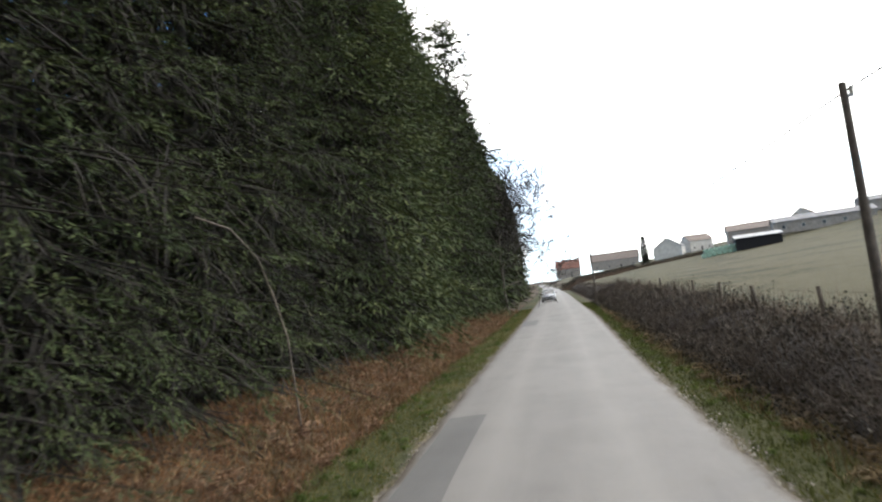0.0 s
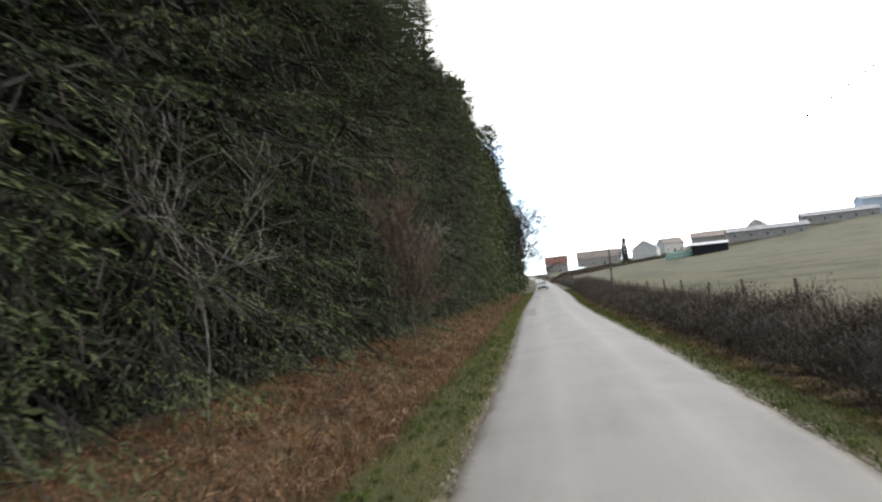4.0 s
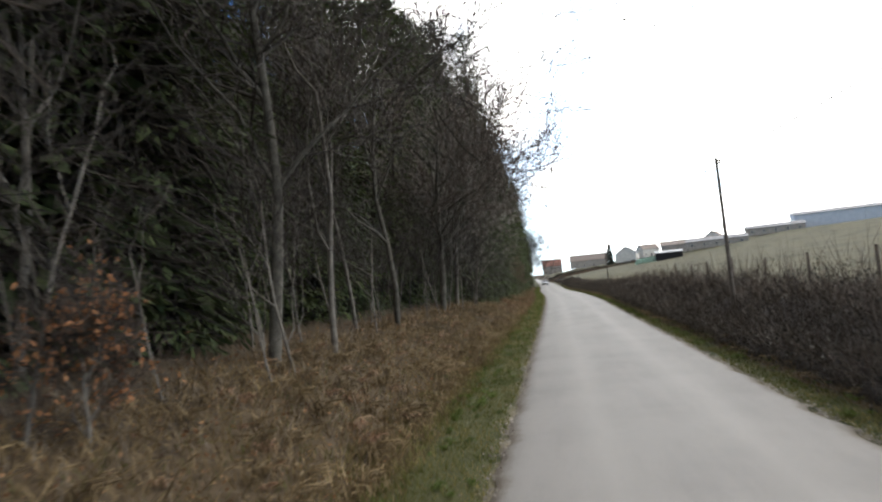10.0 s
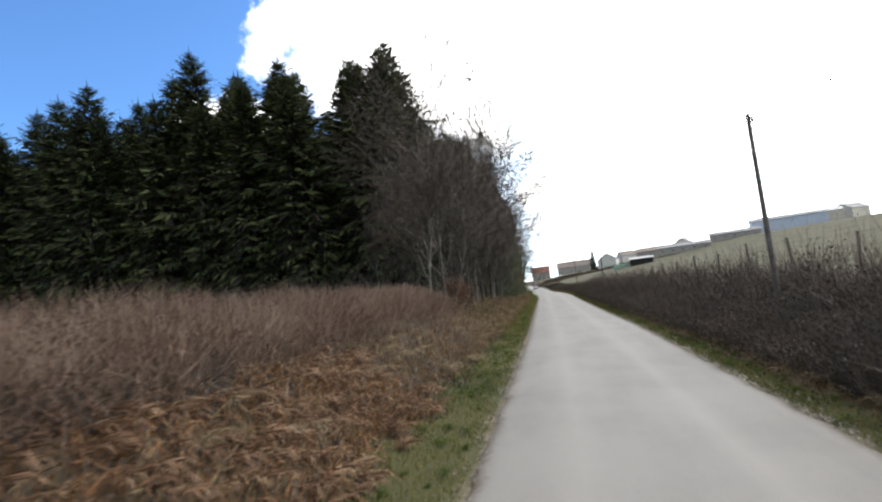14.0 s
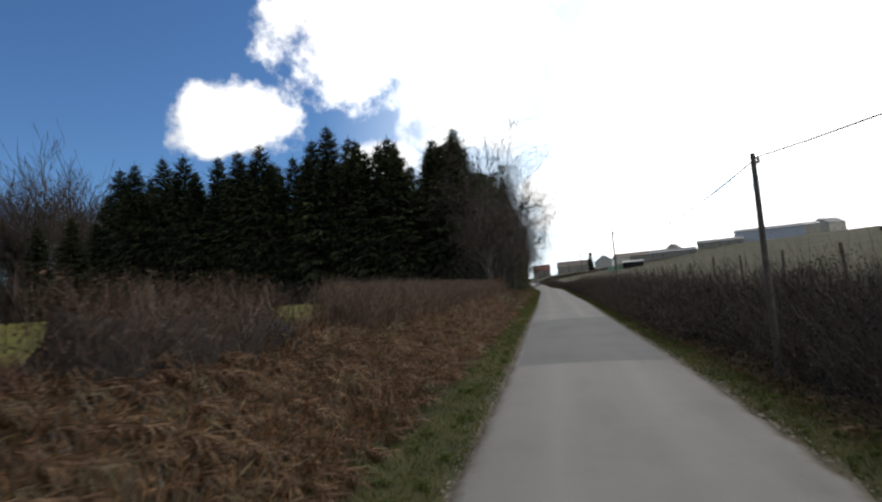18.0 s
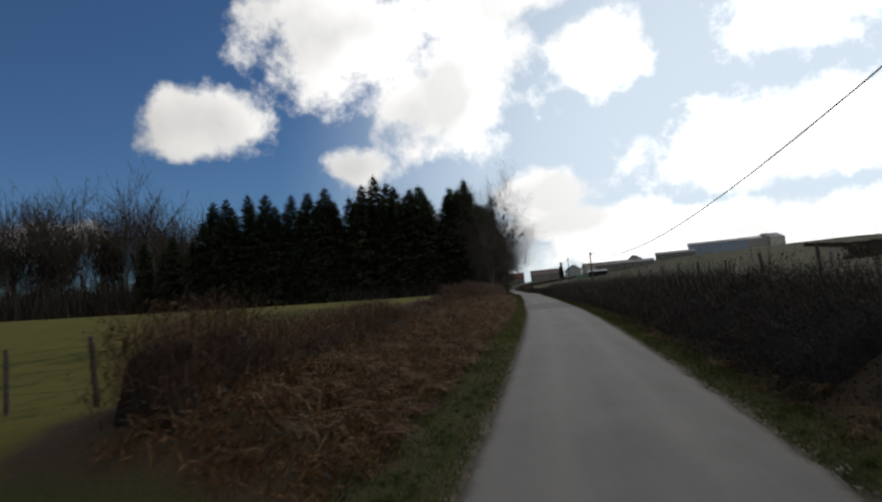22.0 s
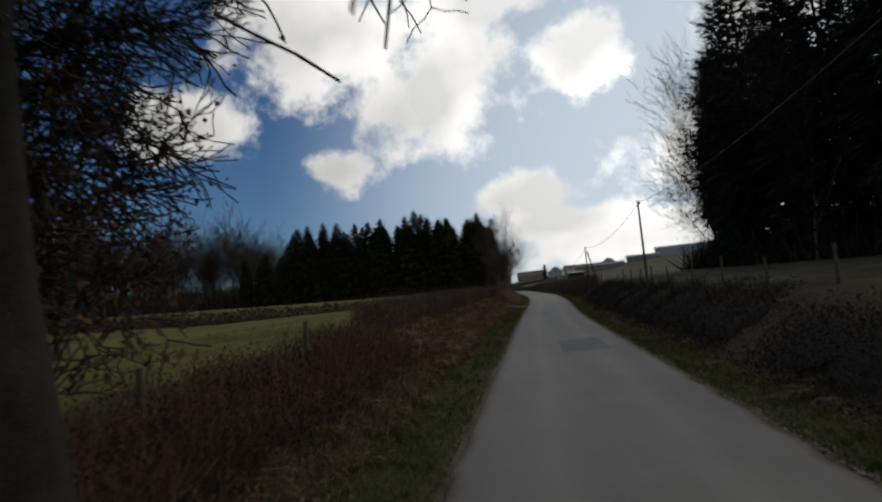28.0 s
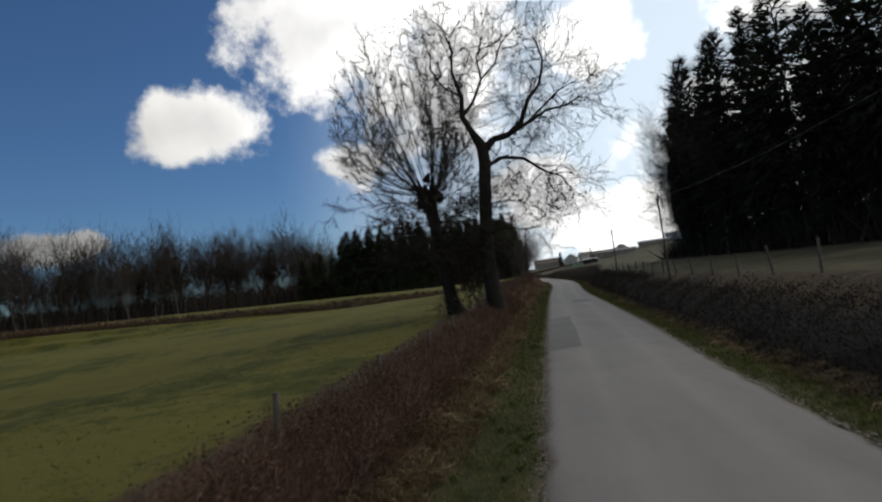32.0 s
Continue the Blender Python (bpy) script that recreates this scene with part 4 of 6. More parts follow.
for i, (x, y) in enumerate([(-5.3, -16.2), (-7.0, -12.5)]):
    put_bare("bare_bush", (x, y), bare_tree(4.8 + 3.2 * i, 530 + i, 0.05, 4, 0.03, 0.42, 2, 0.24, 0.3, 0.85, 1200, M_BRACKEN, 0.06, fine=0.008, twig_mat=M_BROWNTWIG), "reddish brown bare bush before the spruces", "bare bushes", 90 * i, "bush")

for i, (x, y, h) in enumerate([(-6.3, -8.8, 6.5), (-6.2, -28.0, 5.0), (-6.0, -40.5, 6.0)]):
    put_bare("bare_sapling", (x, y), bare_tree(h, 590 + i, 0.03, 3, 0.45, 0.6, 1, 0.3, 0.2, 0.75, fine=0.009, twig_mat=M_PALETWIG), "thin pale dead sapling standing against the spruce boughs", "dead saplings", 70 * i)

# the two field trees: a pollard with a head of long shoots, and an oak with crooked limbs
def pollard():
    g = np.random.default_rng(77)
    trunk = np.array([(0.35, 0, -0.2), (0.2, 0, 0.5), (0.05, 0.05, 1.6), (-0.1, 0.1, 3.2), (-0.15, 0.1, 4.6), (-0.35, 0.1, 6.0), (-0.5, 0.1, 7.1), (-0.5, 0.1, 7.7)])
    rad = np.array([0.72, 0.5, 0.4, 0.36, 0.37, 0.36, 0.45, 0.52])
    pieces = [tubes(trunk[:-1], trunk[1:], rad[:-1], rad[1:], 12)]
    head = trunk[-1]
    # knuckles of the swollen head, burrs down the trunk
    for i in range(34):
        a = g.random() * 6.28
        p = head + g.normal(0, 1, 3) * [0.34, 0.34, 0.3] - [0, 0, 0.1]
        e = unit(np.array([[math.cos(a), math.sin(a), 0.9]]))[0]
        pieces.append(tubes([p], [p + e * 0.55], np.array([0.26]), np.array([0.1]), 7))
    for i in range(16):
        a, z = g.random() * 6.28, 0.8 + 6.0 * g.random()
        c = np.array([np.interp(z, trunk[:, 2], trunk[:, 0]), 0.08, z])
        e = np.array([math.cos(a), math.sin(a), 0.2])
        pieces.append(tubes([c + e * 0.15], [c + e * 0.52], np.array([0.24]), np.array([0.08]), 7))
    p0, p1, r0, r1 = [], [], [], []
    ends = []

    def twigs(p, d, length, rad, level):
        n = 4 if level == 0 else 3
        for i in range(n):
            d = d + g.normal(0, 0.16, 3) + [0, 0, 0.05]
            d = d / np.linalg.norm(d)
            q = p + d * length / n
            p0.append(p), p1.append(q), r0.append(rad), r1.append(rad * 0.8)
            if level < 1:
                for _ in range(2):
                    e = d + g.normal(0, 0.5, 3)
                    twigs(q, e / np.linalg.norm(e), length * 0.5, rad * 0.6, level + 1)
            p, rad = q, rad * 0.8
        ends.append(p)

    def shoot(start, tip, bow, rad, bare):
        """A long rod bowing outwards and up, with side twigs on its outer part."""
        mid = (start + tip) / 2 + bow
        n = 9
        s = np.linspace(0, 1, n + 1)[:, None]
        line = start * (1 - s) ** 2 + 2 * mid * s * (1 - s) + tip * s ** 2 + np.cumsum(g.normal(0, 0.035, (n + 1, 3)), axis=0)
        rr = rad * np.linspace(1, 0.28, n + 1)
        for i in range(n):
            p0.append(line[i]), p1.append(line[i + 1]), r0.append(rr[i]), r1.append(rr[i + 1])
            if (i + 1) / n > bare:
                d = (line[i + 1] - line[i]) / np.linalg.norm(line[i + 1] - line[i])
                for _ in range(2):
                    e = d * 1.1 + g.normal(0, 0.55, 3)
                    twigs(line[i + 1], e / np.linalg.norm(e), 0.75 + 0.5 * g.random(), max(rr[i + 1] * 0.5, 0.008), 0)
        ends.append(line[-1])

    # upright rods from the head, their tips on a rounded dome
    for i in range(62):
        a, c = i * 2.4 + g.normal(0, 0.2), 1 - 1.35 * (i + 0.5) / 62
        ring = math.sqrt(max(0.0, 1 - c * c))
        size = 0.82 + 0.2 * g.random()
        tip = head + [-0.9, 0, 4.3] + np.array([math.cos(a) * ring * 4.7, math.sin(a) * ring * 4.7, c * 6.2]) * size
        start = head + np.array([math.cos(a) * 0.45, math.sin(a) * 0.45, 0.1 + 0.2 * g.random()])
        bow = np.array([math.cos(a), math.sin(a), -0.6]) * (0.5 + 0.9 * ring)
        shoot(start, tip, bow, 0.032 + 0.016 * g.random(), 0.25)
    # level and drooping shoots all up the trunk
    for i in range(44):
        a, z = i * 2.4 + g.normal(0, 0.3), 3.4 + 4.0 * g.random()
        c = np.array([np.interp(z, trunk[:, 2], trunk[:, 0]), 0.1, z])
        e = np.array([math.cos(a), math.sin(a), 0.0])
        far = (3.0 + 3.0 * g.random()) * (0.7 + 0.3 * (z - 3.4) / 4.0)
        shoot(c + e * 0.3, c + e * far + [0, 0, -0.5 + 1.6 * g.random()], np.array([0, 0, 0.45]), 0.028, 0.25)
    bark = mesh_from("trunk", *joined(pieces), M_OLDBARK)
    crown = mesh_from("crown", *tubes(p0, p1, np.maximum(r0, 0.012), np.maximum(r1, 0.01), 3), M_SHADETWIG)
    ends = np.array(ends)
    k = g.choice(len(ends), 4200)
    p = ends[k] + g.normal(0, 0.05, (4200, 3))
    d = unit(g.normal(0, 1, (4200, 3)) + [0, 0, -0.7]) * 0.1
    buds = mesh_from("leaves", *blades(p, p + d, unit(np.cross(d, g.normal(0, 1, (4200, 3)))) * 0.028), M_SHADETWIG)
    return bark, crown, buds


put_bare("pollard_tree", (-12.95, -261.0), pollard(), "pollarded tree with swollen head and a fan of bare shoots", turn=0, sink=0.25)


def crooked_oak():
    g = np.random.default_rng(31)
    spine = np.array([(0.15, 0, -0.2), (0.05, 0, 0.6), (-0.1, 0, 2.4), (-0.25, 0, 4.4), (-0.1, 0, 6.2), (0.0, 0, 8.0), (0.12, 0, 9.6), (0.02, 0.05, 10.6), (-0.5, 0.1, 11.6), (-0.95, 0.2, 12.6), (-0.8, 0.2, 13.8), (-1.2, 0.3, 15.4), (-1.0, 0.2, 16.8), (-1.5, 0.3, 18.4)])
    rad = np.array([0.75, 0.56, 0.47, 0.43, 0.4, 0.37, 0.37, 0.34, 0.2, 0.17, 0.14, 0.1, 0.07, 0.03])
    arms = [(np.array([(0.1, 0, 10.2), (0.7, 0.1, 10.9), (1.6, 0.2, 11.0), (2.5, 0.25, 11.7), (3.1, 0.3, 13.0), (3.9, 0.3, 13.8), (4.3, 0.4, 15.2), (4.1, 0.4, 16.4)]), np.array([0.27, 0.22, 0.18, 0.15, 0.12, 0.09, 0.06, 0.03])),
            (np.array([(1.6, 0.2, 11.0), (2.8, -0.4, 11.4), (4.0, -0.7, 11.9), (5.2, -0.8, 12.0), (6.4, -0.6, 12.6)]), np.array([0.14, 0.11, 0.08, 0.06, 0.025])),
            (np.array([(2.8, -0.4, 11.4), (3.8, 0.6, 12.4), (5.0, 0.9, 13.4), (6.0, 0.9, 13.8)]), np.array([0.09, 0.07, 0.05, 0.02])),
            (np.array([(0.15, 0, 9.3), (1.2, 0.4, 9.8), (2.4, 0.6, 9.6), (3.6, 0.8, 8.7), (4.6, 0.9, 8.2), (5.3, 1.0, 7.1)]), np.array([0.15, 0.12, 0.1, 0.07, 0.05, 0.02])),
            (np.array([(-0.95, 0.2, 12.6), (-0.2, 0.5, 13.4), (0.5, 0.6, 14.8), (0.4, 0.7, 16.2), (0.9, 0.6, 17.4)]), np.array([0.13, 0.1, 0.08, 0.05, 0.025])),
            (np.array([(0.5, 0.6, 14.8), (1.5, 0.4, 15.6), (2.0, 0.5, 16.8), (2.8, 0.5, 17.4)]), np.array([0.07, 0.06, 0.04, 0.02])),
            (np.array([(-0.8, 0.2, 13.8), (-1.8, -0.3, 14.4), (-2.4, -0.4, 15.6), (-2.2, -0.4, 17.0)]), np.array([0.1, 0.07, 0.05, 0.02])),
            (np.array([(-0.1, 0, 6.9), (0.9, 0.8, 7.3), (2.0, 1.2, 7.1), (3.0, 1.5, 6.6)]), np.array([0.06, 0.045, 0.035, 0.015])),
            (np.array([(-0.2, 0, 5.2), (0.8, -0.8, 5.5), (2.0, -1.3, 5.2), (3.2, -1.6, 5.3)]), np.array([0.05, 0.04, 0.03, 0.015])),
            (np.array([(-0.2, 0, 5.6), (-1.0, 0.7, 6.2), (-2.2, 0.9, 6.3), (-3.2, 1.0, 6.9)]), np.array([0.045, 0.035, 0.025, 0.012]))]
    for line in [spine] + [a for a, _ in arms]:
        line[:, 0] += 0.05 * np.clip(line[:, 2] - 2, 0, 9)
    pieces = [tubes(spine[:-1], spine[1:], rad[:-1], rad[1:], 12)]
    p0, p1, r0, r1 = [], [], [], []

    def twig(p, d, length, rad, level):
        n = 4 if level < 2 else 3
        for i in range(n):
            d = d + g.normal(0, 0.26, 3) + [0, 0, -0.02]
            d = d / np.linalg.norm(d)
            q = p + d * length / n
            p0.append(p), p1.append(q), r0.append(rad), r1.append(rad * 0.78)
            if level < 3 and i > 0:
                for _ in range(2):
                    e = d * 0.75 + g.normal(0, 0.5, 3)
                    twig(q, e / np.linalg.norm(e), length * 0.55, rad * 0.62, level + 1)
            p, rad = q, rad * 0.78

    for line, rr in arms + [(spine[7:], rad[7:])]:
        pieces.append(tubes(line[:-1], line[1:], rr[:-1], rr[1:], 8))
        for a, b, r in zip(line[1:-1], line[2:], rr[1:]):
            for _ in range(6):
                e = (b - a) / np.linalg.norm(b - a) * 0.6 + g.normal(0, 0.6, 3) + [0, 0, 0.12]
                twig(a + (b - a) * g.random(), e / np.linalg.norm(e), 1.5 + 0.9 * g.random(), min(0.04, r * 0.6), 1)
        twig(line[-1], line[-1] - line[-2] + [0, 0, 0.3], 1.6, 0.022, 1)
    for i in range(34):
        a, z = g.random() * 6.28, 3.0 + 6.0 * g.random()
        c = np.array([np.interp(z, spine[:, 2], spine[:, 0]), 0, z])
        twig(c, np.array([math.cos(a), math.sin(a), 0.25]), 1.6 + 0.9 * g.random(), 0.02, 1)
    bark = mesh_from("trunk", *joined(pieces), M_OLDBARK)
    crown = mesh_from("crown", *tubes(p0, p1, np.maximum(r0, 0.011), np.maximum(r1, 0.009), 3), M_SHADETWIG)
    return bark, crown, None


put_bare("oak_tree", (-10.1, -262.5), crooked_oak(), "old oak with crooked bare limbs standing in the roadside hedge", sink=0.25)
put_bare("brown_bush", (-11.3, -260.4), bare_tree(4.0, 570, 0.06, 4, 0.0, 0.75, 2, 0.28, 0.2, 0.65, 2600, M_BRACKEN, 0.13, fine=0.012), "brown-leaved shrub standing in the roadside hedge", category="bush")
# bare woods in the distance
far_kinds = []
for i in range(4):
    made = bare_tree(22 + 2 * i, 560 + i, 0.24, 3, 0.3, 0.55, 2, 0.2, 0.3, 0.8, fine=0.04)
    x, y = (-112, -128, -150, -170)[i], (-66, -78, -86, -92)[i]
    far_kinds.append(put_bare("bare_tree", (x, y), made, "tall leafless tree in a distant wood", "distant bare wood", 50 * i))
places = []
for k in range(190):
    u = g.random()
    x = -88 - 150 * u
    places.append((x, -64 - 70 * u + g.normal(0, 5) + 20 * g.random()))
scatter_copies(far_kinds, places, g, 0.7, 1.1)
n = 80000
u = g.random(n)
px, py = -76 - 175 * u, -60 - 76 * u + 30 * g.random(n)
pz = ground_z(px, py)
d = g.normal(0, 0.2, (n, 3)) + [0, 0, 1.0]
d = unit(d) * (1.5 + 11.0 * g.random(n) ** 1.8)[:, None]
p = np.stack([px, py, pz - 0.1], axis=1)
v, f = spears(p, p + d, unit(np.cross(d, g.normal(0, 1, (n, 3)))) * (0.1 + 0.14 * g.random(n))[:, None])
tagged(put("undergrowth", mesh_from("undergrowth", v, f, M_TWIG)), "dense leafless undergrowth of the distant wood", "undergrowth", kind="stuff")

# bare trees before the grove
for i, (x, y) in enumerate([(19.8, -197), (18.6, -207.5), (18.2, -219)]):
    put_bare("bare_tree", (x, y), bare_tree(12 + 2.5 * (i % 3), 580 + i, 0.12, 4, 0.15, 0.65, 2, 0.25, 0.15, 0.7, fine=0.014, twig_mat=M_SHADETWIG), "leafless tree with fine twigs before the dark grove", "grove-edge trees", 35 * i)

# tall fanned trees at the corner of the grove, and the dark brush beneath it
for i, (x, y) in enumerate([(20.9, -191.5), (21.2, -195.5), (19.8, -202.0)]):
    put_bare("bare_tree", (x, y), bare_tree(19 - 1.5 * (i % 2), 590 + i, 0.15, 4, 0.12, 0.42, 3, 0.22, 0.2, 0.75, fine=0.013, twig_mat=M_SHADETWIG, bark_mat=M_DARKBARK), "tall leafless tree fanning out at the edge of the dark grove", "grove-edge trees", 60 * i)
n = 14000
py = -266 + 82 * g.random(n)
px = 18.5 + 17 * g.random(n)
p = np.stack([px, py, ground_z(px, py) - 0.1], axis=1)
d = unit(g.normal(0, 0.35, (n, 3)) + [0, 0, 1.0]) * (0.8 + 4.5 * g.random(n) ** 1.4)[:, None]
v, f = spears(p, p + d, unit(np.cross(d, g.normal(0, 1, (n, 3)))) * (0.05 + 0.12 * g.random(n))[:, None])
tagged(put("undergrowth", mesh_from("undergrowth", v, f, M_SHADETWIG)), "dark tangled brush beneath the conifers of the grove", "undergrowth", kind="stuff")

# dark brush added beneath the spruces to close bright gaps between the trunks
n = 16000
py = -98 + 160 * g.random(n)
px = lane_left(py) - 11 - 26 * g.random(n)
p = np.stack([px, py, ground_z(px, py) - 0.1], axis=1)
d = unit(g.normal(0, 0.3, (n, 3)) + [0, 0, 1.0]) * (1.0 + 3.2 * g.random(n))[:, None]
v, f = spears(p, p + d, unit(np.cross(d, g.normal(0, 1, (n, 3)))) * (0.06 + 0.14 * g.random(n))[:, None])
tagged(put("undergrowth", mesh_from("undergrowth", v, f, M_SHADETWIG)), "dark brush added to close bright gaps inside the spruce wood", "undergrowth", kind="stuff")

# ---- hedges, brambles, bracken and grass ----
def along(y0, y1, n, g):
    return y0 + (y1 - y0) * g.random(n)


def cover(name, label, category, pieces):
    """Plants that nobody could count: one mesh a material under one thing."""
    ob = tagged(thing(name), label, category, kind="stuff")
    for part_name, arrays, mat in pieces:
        tagged(put(part_name, mesh_from(part_name, *joined(arrays), mat), ob), kind="stuff")
    return ob


def thicket(g, x, y, z, height, lean, n_twig, size=0.5, thick=0.006):
    """Twigs rising and arching out of the points x, y, z."""
    d = g.normal(0, 0.55, (len(x), 3)) + np.array([0, 0, 1.0]) + lean
    d = unit(d) * (height * (0.5 + 0.7 * g.random(len(x))))[:, None]
    p = np.stack([x, y, z], axis=1)
    w = unit(np.cross(d, g.normal(0, 1, d.shape))) * (thick * (0.6 + 0.8 * g.random(len(x))))[:, None]
    return spears(p, p + d, w)


def leaves_at(g, p, size, droop=-0.3, aspect=0.32):
    d = unit(g.normal(0, 1, p.shape) + [0, 0, droop]) * (size * (0.6 + 0.8 * g.random(len(p))))[:, None]
    return blades(p, p + d, unit(np.cross(d, g.normal(0, 1, p.shape))) * (np.linalg.norm(d, axis=1) * aspect)[:, None])


def side_points(g, side, y, off):
    x = lane_left(y) - off if side < 0 else lane_right(y) + off
    return x, ground_z(x, y)


def hedge(name, label, side, y0, y1, off, width, top, leaf_mat, twig_mat, dens_leaf, dens_twig, leaf=0.07, seed=1, ragged=0.25, blunt=False):
    """A hedge along the lane: twigs from its foot, twigs over its faces, small leaves within its outline."""
    g = np.random.default_rng(seed)
    length = y1 - y0

    def ends(y):
        return np.clip(np.minimum(y - y0, y1 - y) / 0.5 + 0.3, 0.05, 1.0) if blunt else 1.0

    n = int(length * dens_twig)
    y = along(y0, y1, n, g)
    x, z = side_points(g, side, y, off + width * (g.random(n) - 0.5))
    cap = top * (1 + ragged * ripple(y * 0.9, y * 0.37 + seed)) * ends(y)
    h = g.random(n) ** 0.8 * cap * 0.75
    tw = thicket(g, x, y, z + h, (0.32 + 0.65 * (cap - h) / top) * min(1.0, top), np.array([-side * 0.25, 0, 0]), n)
    m = int(length * dens_leaf)
    y = along(y0, y1, m, g)
    o = off + width * 0.62 * np.clip(g.normal(0, 0.6, m), -1, 1)
    x, z = side_points(g, side, y, o)
    cap = top * (1 + ragged * ripple(y * 0.9, y * 0.37 + seed)) * ends(y)
    p = np.stack([x, y, z + cap * g.random(m) ** 0.75], axis=1)
    lv = leaves_at(g, p, leaf * np.ones(m))
    # near-black sheet within, standing for shade among the stems; it cannot be seen through
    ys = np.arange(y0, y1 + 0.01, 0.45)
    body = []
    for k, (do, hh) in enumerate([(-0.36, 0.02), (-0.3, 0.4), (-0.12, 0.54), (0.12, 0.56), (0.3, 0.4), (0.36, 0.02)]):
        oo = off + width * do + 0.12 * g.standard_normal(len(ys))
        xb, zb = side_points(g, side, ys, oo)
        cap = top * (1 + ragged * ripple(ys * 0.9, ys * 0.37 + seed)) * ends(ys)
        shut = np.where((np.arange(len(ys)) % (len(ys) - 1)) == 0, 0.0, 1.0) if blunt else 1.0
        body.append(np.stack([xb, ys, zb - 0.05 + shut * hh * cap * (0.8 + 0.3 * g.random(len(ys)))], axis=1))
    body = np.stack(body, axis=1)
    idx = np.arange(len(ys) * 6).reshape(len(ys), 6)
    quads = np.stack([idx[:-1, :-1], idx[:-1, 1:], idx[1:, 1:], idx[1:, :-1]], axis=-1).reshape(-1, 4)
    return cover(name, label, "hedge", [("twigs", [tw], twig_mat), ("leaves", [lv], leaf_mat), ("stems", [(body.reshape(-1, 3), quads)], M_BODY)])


M_HEDGELEAF = foliage("dry_hedge_leaves", [(0.035, 0.02, 0.013), (0.085, 0.048, 0.03), (0.165, 0.095, 0.057)], thin=0.15, patch=0.6)
M_HEDGETWIG = foliage("hedge_twigs", [(0.055, 0.033, 0.023), (0.12, 0.077, 0.054), (0.21, 0.15, 0.11)], thin=0.0, patch=0.5)
M_STEMS = foliage("dead_stems", [(0.05, 0.04, 0.03), (0.12, 0.095, 0.07), (0.24, 0.2, 0.15)], thin=0.1, patch=0.6)
# near-black for the shade inside the hedges, over a rough relief
M_BODY = plain("hedge_core_shade", (0.007, 0.006, 0.005), (0.028, 0.02, 0.015), 0.95, 9.0, bump=1.0)

# field side hedge: dark brambles on the bank
segs = [(-198, -150), (-150, -100), (-100, -50), (-50, 0), (0, 60), (60, 140)]
for i, (a, b) in enumerate(segs):
    far = a >= 60
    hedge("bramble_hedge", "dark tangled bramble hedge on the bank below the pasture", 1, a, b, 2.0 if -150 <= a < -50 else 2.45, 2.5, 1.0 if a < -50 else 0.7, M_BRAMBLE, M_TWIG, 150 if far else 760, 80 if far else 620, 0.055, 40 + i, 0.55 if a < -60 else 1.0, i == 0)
hedge("bramble_hedge", "dark bramble hedge below the grove", 1, -250, -209, 2.5, 2.3, 0.6, M_BRAMBLE, M_SHADETWIG, 520, 420, 0.06, 47, 0.7, True)
hedge("bramble_hedge", "low dark brambles at the foot of the grassy slope", 1, -305, -252, 2.2, 1.9, 0.42, M_BRAMBLE, M_SHADETWIG, 460, 360, 0.06, 48, 0.9, True)
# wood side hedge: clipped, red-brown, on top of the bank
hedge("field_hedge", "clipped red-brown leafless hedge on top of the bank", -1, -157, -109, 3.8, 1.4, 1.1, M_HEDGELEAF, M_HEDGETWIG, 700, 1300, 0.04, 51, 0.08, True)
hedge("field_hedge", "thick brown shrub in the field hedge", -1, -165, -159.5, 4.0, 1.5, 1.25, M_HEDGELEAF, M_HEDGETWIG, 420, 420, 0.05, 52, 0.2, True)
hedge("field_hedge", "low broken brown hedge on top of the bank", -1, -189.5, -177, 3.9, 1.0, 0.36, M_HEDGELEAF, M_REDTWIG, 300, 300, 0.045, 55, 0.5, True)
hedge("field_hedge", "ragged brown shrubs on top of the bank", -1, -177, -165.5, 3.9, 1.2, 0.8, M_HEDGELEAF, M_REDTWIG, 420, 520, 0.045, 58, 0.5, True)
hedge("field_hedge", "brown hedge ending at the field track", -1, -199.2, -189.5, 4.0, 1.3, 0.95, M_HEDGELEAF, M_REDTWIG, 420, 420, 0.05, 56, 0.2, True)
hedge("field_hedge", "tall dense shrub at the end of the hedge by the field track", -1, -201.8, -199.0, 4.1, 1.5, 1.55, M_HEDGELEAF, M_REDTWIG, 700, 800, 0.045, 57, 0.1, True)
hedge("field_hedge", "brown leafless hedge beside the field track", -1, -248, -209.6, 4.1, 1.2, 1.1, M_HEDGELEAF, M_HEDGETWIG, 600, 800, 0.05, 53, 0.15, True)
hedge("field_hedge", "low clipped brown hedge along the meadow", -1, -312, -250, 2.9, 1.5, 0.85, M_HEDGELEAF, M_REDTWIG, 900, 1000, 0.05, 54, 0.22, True)


